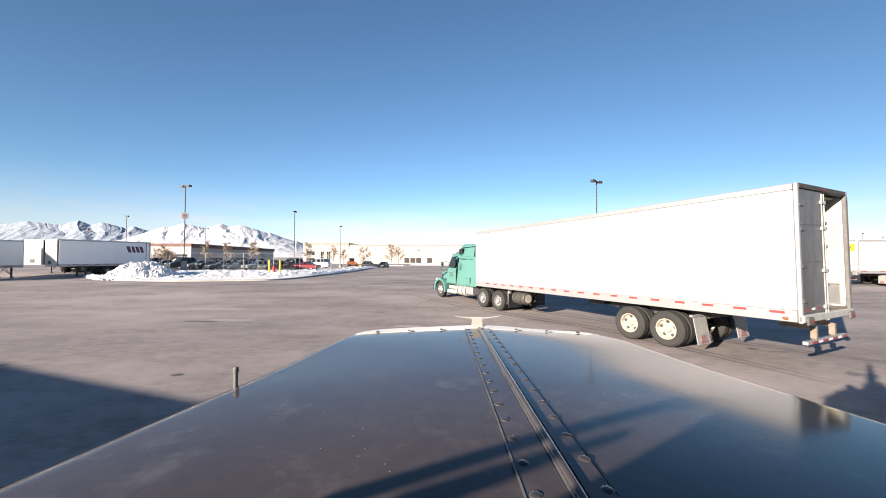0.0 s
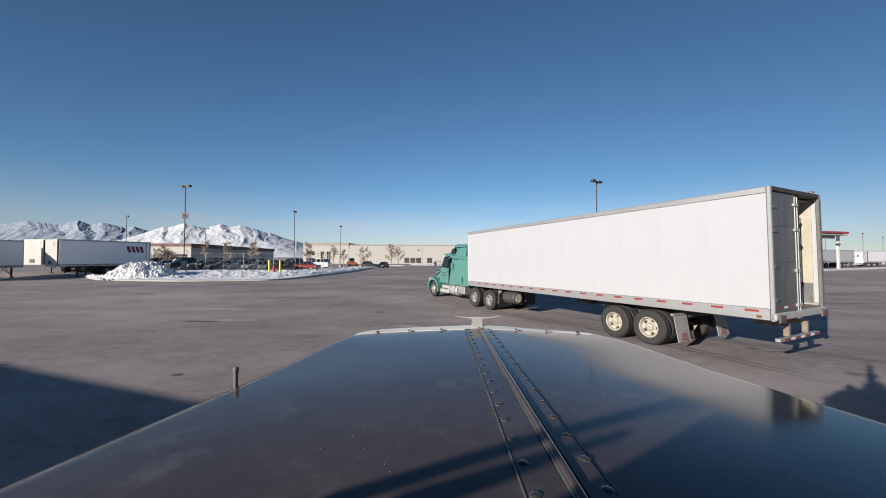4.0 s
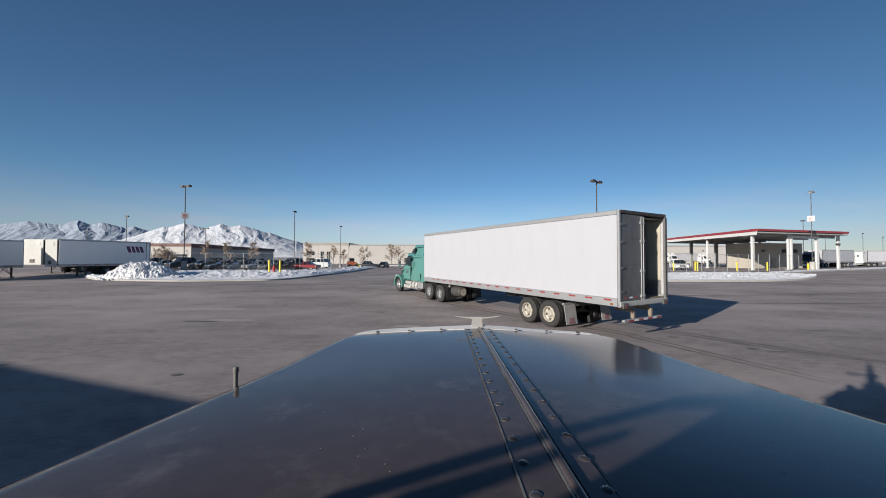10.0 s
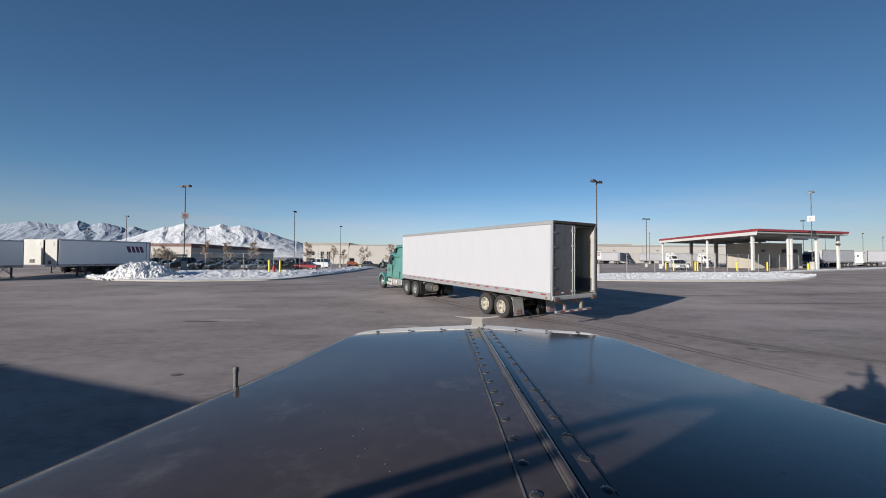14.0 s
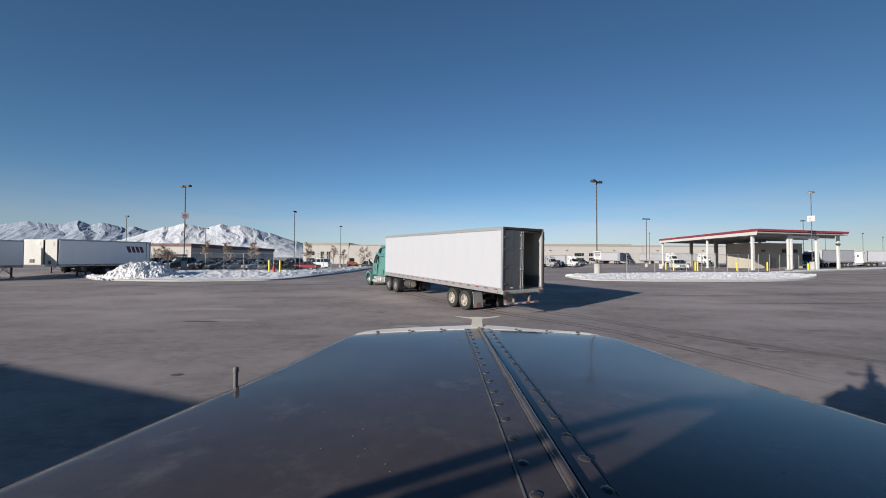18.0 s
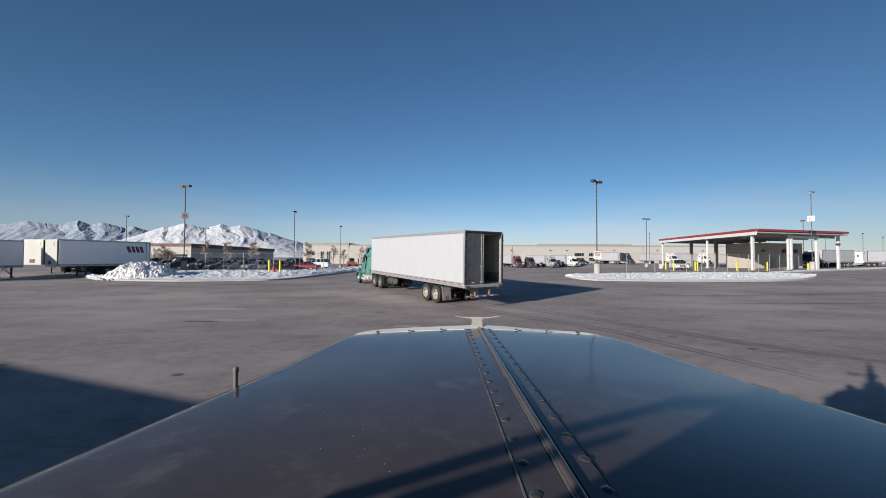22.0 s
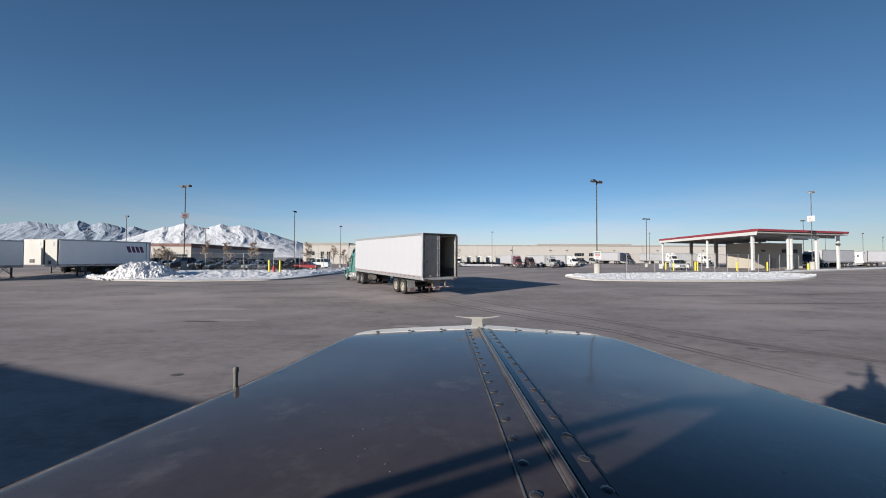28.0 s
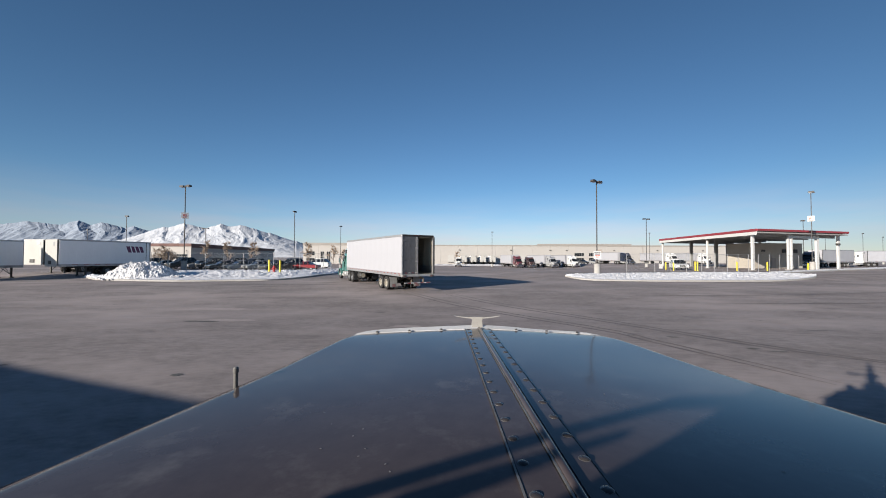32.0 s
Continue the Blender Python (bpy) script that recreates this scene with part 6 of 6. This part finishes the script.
for u in (-0.8, -0.55, -0.3, 0.3, 0.55, 0.8):
    q = hood_pt(u, 2.05)
    part("rivet", Shape().ring([(0.009, 0.0), (0.007, 0.006), (0.002, 0.008)], 8).mesh("rivet", DARK_STEEL), None, hood_ob, at=Matrix.Translation((q[0], q[1], q[2] + 0.004)))
orn = part("ornament", Shape().loft([[(-0.05, 2.395, 1.945), (0.025, 2.395, 1.945), (0.025, 2.43, 1.945), (-0.05, 2.43, 1.945)],
                                     [(-0.045, 2.40, 1.985), (0.02, 2.40, 1.985), (0.02, 2.42, 1.985), (-0.045, 2.42, 1.985)],
                                     [(-0.05, 2.402, 2.004), (0.025, 2.402, 2.004), (0.025, 2.416, 2.004), (-0.05, 2.416, 2.004)],
                                     [(-0.062, 2.403, 2.012), (0.037, 2.403, 2.012), (0.037, 2.413, 2.012), (-0.062, 2.413, 2.012)]]), ORNAMENT, hood_ob, "pale grey winged hood ornament", at=pose(0.0015, -0.0675, 0.2707) @ Matrix.Diagonal((0.9, 0.9, 0.9, 1)))
for s in (1, -1):
    x0 = -0.0125 + s * 0.03
    secs = []
    for k in range(7):
        f = k / 6
        xx, zz, th = x0 + s * 0.125 * f, 2.006 + 0.004 * f + 0.010 * f * f, 0.006 * (1 - 0.75 * f)
        secs.append([(xx, 2.404, zz - th), (xx, 2.418, zz - th), (xx, 2.416, zz + th * 0.6), (xx, 2.406, zz + th * 0.6)])
    part("wing", Shape().loft(secs), ORNAMENT, orn)
part("marker_post", Shape().ring([(0.012, -0.03), (0.012, 0.012), (0.0075, 0.014), (0.0075, 0.082), (0.0095, 0.084), (0.0095, 0.098), (0.006, 0.103)], 12), TANK_GREY, own, "small grey metal post on the hood's edge", at=pose(-0.948, 1.25, 1.943))
# chips in the paint
for i, (x, y) in enumerate(((-0.61, 1.077), (-0.463, 0.95), (-0.48, 0.913), (-0.543, 0.854), (-0.434, 0.844), (-0.442, 0.812), (-0.374, 0.774), (-0.36, 0.745), (0.48, 0.759), (0.033, 0.994), (-0.56, 0.99), (0.3, 1.2))):
    rnd = random.Random(400 + i)
    chip = Shape().add([(rnd.uniform(0.5, 1) * 0.0035 * math.cos(a), rnd.uniform(0.5, 1) * 0.002 * math.sin(a), 0.0006) for a in [k * math.pi / 4 for k in range(8)]], [tuple(range(8))])
    part("paint_chip", chip, PAINT_CHIP, hood_ob, "pale chip in the paint", at=pose(0.86 * x, 0.86 * y, hood_z(0.86 * x, 0.86 * y) + 0.0006, 0, 0, 40 * i))
# wings over the front wheels, bumper, wheels
for s in (1, -1):
    arc = [(1.55 + 0.75 * math.cos(a), 0.55 + 0.62 * math.sin(a)) for a in [math.pi * k / 12 for k in range(13)]]
    inn = [(1.55 + 0.62 * math.cos(a), 0.53 + 0.53 * math.sin(a)) for a in [math.pi * k / 12 for k in range(13)]]
    part("front_wing", Shape().prism(arc + inn[::-1], -0.28, 0.28).turned(pose(s * 0.92, 0, 0) @ pose(0, 0, 0, 0, 0, 90)), HOOD_PAINT, own)
    rim, tyre, hole, nuts = wheel_meshes("steer")
    w = part("wheel", rim, None, own, at=pose(s * 1.08, 1.55, 0.51, 0, 0, -90 * s))
    part("tyre", tyre, None, w)
    part("wheel_nuts", nuts, None, w)
part("bumper", Shape().box(-1.2, 1.2, 2.32, 2.54, 0.4, 0.8, 0.06), CHROME, own)
# the cab behind the camera
part("cab", Shape().prism([(-1.75, 0.9), (0.0, 0.9), (0.0, 2.04), (-0.42, 2.38), (-0.552, 2.561), (-0.593, 2.628), (-0.639, 2.714), (-0.69, 2.823), (-0.76, 2.98), (-0.85, 3.15), (-0.95, 3.3), (-1.1, 3.4), (-1.75, 3.5)], -1.25, 1.25).turned(pose(0, 0, 0, 0, 0, 90)), HOOD_PAINT, own)
for x0, x1 in ((-1.13, -0.03), (0.03, 1.13)):
    part("windscreen", Shape().add([(x0, -0.44, 2.42), (x1, -0.44, 2.42), (x1, -0.742, 2.96), (x0, -0.742, 2.96), (x0, -0.48, 2.40), (x1, -0.48, 2.40), (x1, -0.8, 2.94), (x0, -0.8, 2.94)],
                                   [(0, 1, 2, 3), (4, 7, 6, 5), (0, 4, 5, 1), (1, 5, 6, 2), (2, 6, 7, 3), (3, 7, 4, 0)]), GLASS_DARK, own, "dark windscreen pane")
for s in (1, -1):
    dr = part("door", Shape().box(s * 1.255 - 0.015, s * 1.255 + 0.015, -1.68, -0.72, 1.05, 2.2, 0.01), HOOD_PAINT, own)
    part("door_window", Shape().box(s * 1.258 - 0.015, s * 1.258 + 0.015, -1.62, -0.84, 2.24, 2.85, 0.01), GLASS_DARK, own)
    part("door_handle", Shape().box(s * 1.285 - 0.015, s * 1.285 + 0.015, -1.6, -1.45, 1.7, 1.75, 0.008), CHROME, dr)
    part("headlight", Shape().box(s * 0.9 - 0.16, s * 0.9 + 0.16, 2.12, 2.26, 1.0, 1.2, 0.04), HEADLIGHT, own)
    part("fuel_tank", Shape().ring([(0.02, -3.3), (0.28, -3.28), (0.31, -3.24), (0.31, -1.9), (0.28, -1.86), (0.02, -1.84)], 22, "y", (s * 0.9, 0, 0.66)), DULL_SILVER, own)
grl = part("grille", Shape().box(-0.55, 0.55, 2.14, 2.20, 0.8, 1.8, 0.03), DARK_TRIM, own)
for k in range(9):
    part("grille_bar", Shape().box(-0.52, 0.52, 2.20, 2.215, 0.86 + 0.1 * k, 0.9 + 0.1 * k), CHROME, grl)
part("bracket", Shape().tube((-1.6645, -0.57, 2.545), (-1.6645, -0.90, 2.868), 0.016, n=10).tube((-1.6645, -0.88, 2.862), (-1.6645, -1.05, 2.948), 0.012).tube((-1.6645, -0.90, 2.868), (-1.25, -0.92, 2.90), 0.02).tube((-1.6645, -0.69, 2.592), (-1.6645, -0.89, 2.79), 0.026, 0.010), CHROME, own, "slanted mirror bracket")
part("sleeper", Shape().box(-1.15, 1.15, -3.6, -1.76, 0.9, 3.75, 0.12), HOOD_PAINT, own)
part("air_horn", Shape().tube((-0.6, -1.4, 3.4), (-0.6, -1.4, 3.62), 0.07, 0.05).tube((-1.12, -1.5, 3.4), (-1.12, -1.5, 3.52), 0.05, 0.04), CHROME, own)
part("roof_mast", Shape().tube((-0.92, -1.3, 3.38), (-0.89, -1.3, 3.78), 0.10, 0.065).tube((-0.89, -1.3, 3.78), (-0.82, -1.3, 4.24), 0.065, 0.02).tube((-0.89, -1.3, 3.80), (-0.73, -1.3, 3.80), 0.035).tube((-1.08, -1.3, 3.86), (-0.87, -1.3, 3.84), 0.018), DARK_STEEL, own, "dark stepped roof mast")
part("side_horn", Shape().tube((-1.34, -1.3, 3.90), (-1.05, -1.3, 3.86), 0.035, 0.012), DARK_STEEL, own, "short horn on the roof mast's arm")
for x, top, r in ((-1.39, 3.59, 0.035), (-1.24, 3.52, 0.03), (-1.17, 3.54, 0.025), (-1.07, 3.63, 0.04), (-0.72, 3.66, 0.05), (-0.46, 3.60, 0.04)):
    part("roof_stud", Shape().tube((max(x, -1.2), -1.3, 3.38), (x, -1.3, 3.45), r).tube((x, -1.3, 3.44), (x, -1.3, top), r, 0.6 * r), DARK_STEEL, own, "dark stub on the cab roof")
part("grab_rod", Shape().tube((-1.87, -1.3, 3.29), (-1.24, -1.3, 3.485), 0.026, n=8), CHROME, own, "thin bright rod beside the cab roof")
for x in (-1.02, -0.52, 0.0, 0.52, 1.02):
    part("marker_lamp", Shape().ring([(0.07, 0.0), (0.065, 0.07), (0.03, 0.13), (0.008, 0.14)], 12, centre=(x, -1.0, 3.33)), AMBER, own, "amber roof marker lamp")
part("chassis", Shape().box(-0.45, 0.45, -7.0, 2.4, 0.6, 0.95, 0.03), DARK_STEEL, own)
for s in (1, -1):
    mr = part("mirror", Shape().box(s * 1.42 - 0.1, s * 1.42 + 0.1, -1.0, -0.88, 1.4, 1.95, 0.03), CHROME, own)
    part("mirror_arm", Shape().tube((s * 1.2, -0.9, 1.9), (s * 1.42, -0.94, 1.9), 0.02).tube((s * 1.2, -0.9, 1.45), (s * 1.42, -0.94, 1.45), 0.02), DARK_STEEL, mr)
    part("exhaust_stack", Shape().ring([(0.09, 0.9), (0.09, 3.5), (0.08, 3.7)], 12, centre=(s * 1.0, -3.75, 0)), CHROME, own)
    for y in (-5.2, -6.5):
        rim, tyre, hole, nuts = wheel_meshes("alloy")
        w = part("wheel", rim, None, own, at=pose(s * 1.22, y, 0.51, 0, 0, -90 * s))
        part("tyre", tyre, None, w)


# ---- what moves: the rig pulls away and drives off over the yard ----
TURN = [(0.0, 119.8), (3.4, 119.8), (6.0, 121.8), (9.0, 121.6), (12.0, 120.9), (18.0, 120.6), (24.0, 119.9), (29.0, 118.6), (33.0, 117.6)]
# it rolls back a hand's width, stands, then pulls off: share of the way to where it rolls evenly
REST, ROLL = (8.731, 7.904, 115.4), (8.594, 7.996, 115.75)
SETTLE = [(0.0, 0.0), (1.0, 0.14), (2.5, 0.14), (3.0, 0.36), (3.4, 1.0)]
PULL = [(3.4, 0.0), (3.5, 0.025), (4.0, 0.2), (4.5, 0.405), (5.0, 0.612), (5.5, 0.817), (6.0, 1.0)]


def between(rows, t):
    for (a, va), (b, vb) in zip(rows, rows[1:]):
        if a <= t <= b:
            return va + (vb - va) * (t - a) / (b - a)
    return rows[-1][1]


def rolling(t):
    return (9.3077 - 0.225725 * t - 6.1342e-3 * t ** 2 + 7.3728e-5 * t ** 3,
            6.1174 + 0.455019 * t + 7.2295e-3 * t ** 2 - 8.8675e-5 * t ** 3,
            111.534 + 1.179207 * t - 0.042817 * t ** 2 + 4.92353e-4 * t ** 3)


def rig_at(t):
    """Place of the trailer's rear and its heading, in degrees."""
    if t >= 6.0:
        return rolling(t)
    a, b, k = (REST, ROLL, between(SETTLE, t)) if t < 3.4 else (ROLL, rolling(6.0), between(PULL, t))
    return tuple(u + (v - u) * k for u, v in zip(a, b))


def lay(x, y, heading, u0, u1):
    """Pose of a vehicle whose axles at u0 and u1 stand on the ground."""
    c, s = math.cos(radians(heading)), math.sin(radians(heading))
    z0, z1 = ground_z(x + c * u0, y + s * u0), ground_z(x + c * u1, y + s * u1)
    k = (z1 - z0) / (u1 - u0)
    return pose(x, y, z0 - k * u0, 0, 0, heading) @ pose(0, 0, 0, 0, -math.degrees(math.atan(k)), 0)


def motions():
    times = [0.0, 1.0, 1.8, 2.5] + [3.0 + 0.5 * i for i in range(int((SECONDS - 3.0) / 0.5) + 1)]
    trailer_rows, tractor_rows, run, dist, last = [], [], [], 0.0, None
    for t in times:
        x, y, a = rig_at(t)
        c, s = math.cos(radians(a)), math.sin(radians(a))
        trailer_rows.append((t, lay(x, y, a, 3.5, RIG_L - 0.95)))
        kx, ky = x + c * (RIG_L - 1.2), y + s * (RIG_L - 1.2)
        tractor_rows.append((t, lay(kx, ky, between(TURN, t), 0.0, 5.4)))
        if last:
            dist += math.hypot(x - last[0], y - last[1])
        last = (x, y)
        run.append((t, math.degrees(dist / 0.51)))
    # the other rig rolls off and stops out of sight
    away = [(0.2 * i, 3.1 * 0.2 * i if i < 20 else 12.4 + 2.48 * (1 - (1 - min(1.0, (0.2 * i - 4) / 1.6)) ** 2)) for i in range(29)] + [(SECONDS, 14.88)]
    c1, s1 = math.cos(radians(-1)), math.sin(radians(-1))
    walk(leaver, [(t, lay(36.8 + c1 * d, 32.3 + s1 * d, -1.0, 3.5, 12.75)) for t, d in away])
    walk(leaver_tractor, [(t, lay(36.8 + c1 * (d + 12.75), 32.3 + s1 * (d + 12.75), -1.0, 0.0, 5.4)) for t, d in away])
    for w, base_turn, (x, y, z) in leaver_wheels + leaver_tractor_wheels:
        walk(w, [(t, pose(x, y, z, 0, math.degrees(d / 0.51), 0) @ base_turn) for t, d in away])
    walk(hero_trailer, trailer_rows)
    walk(hero_tractor, tractor_rows)
    for w, base_turn, (x, y, z) in trailer_wheels + tractor_wheels:
        walk(w, [(t, pose(x, y, z, 0, a, 0) @ base_turn) for t, a in run])


motions()
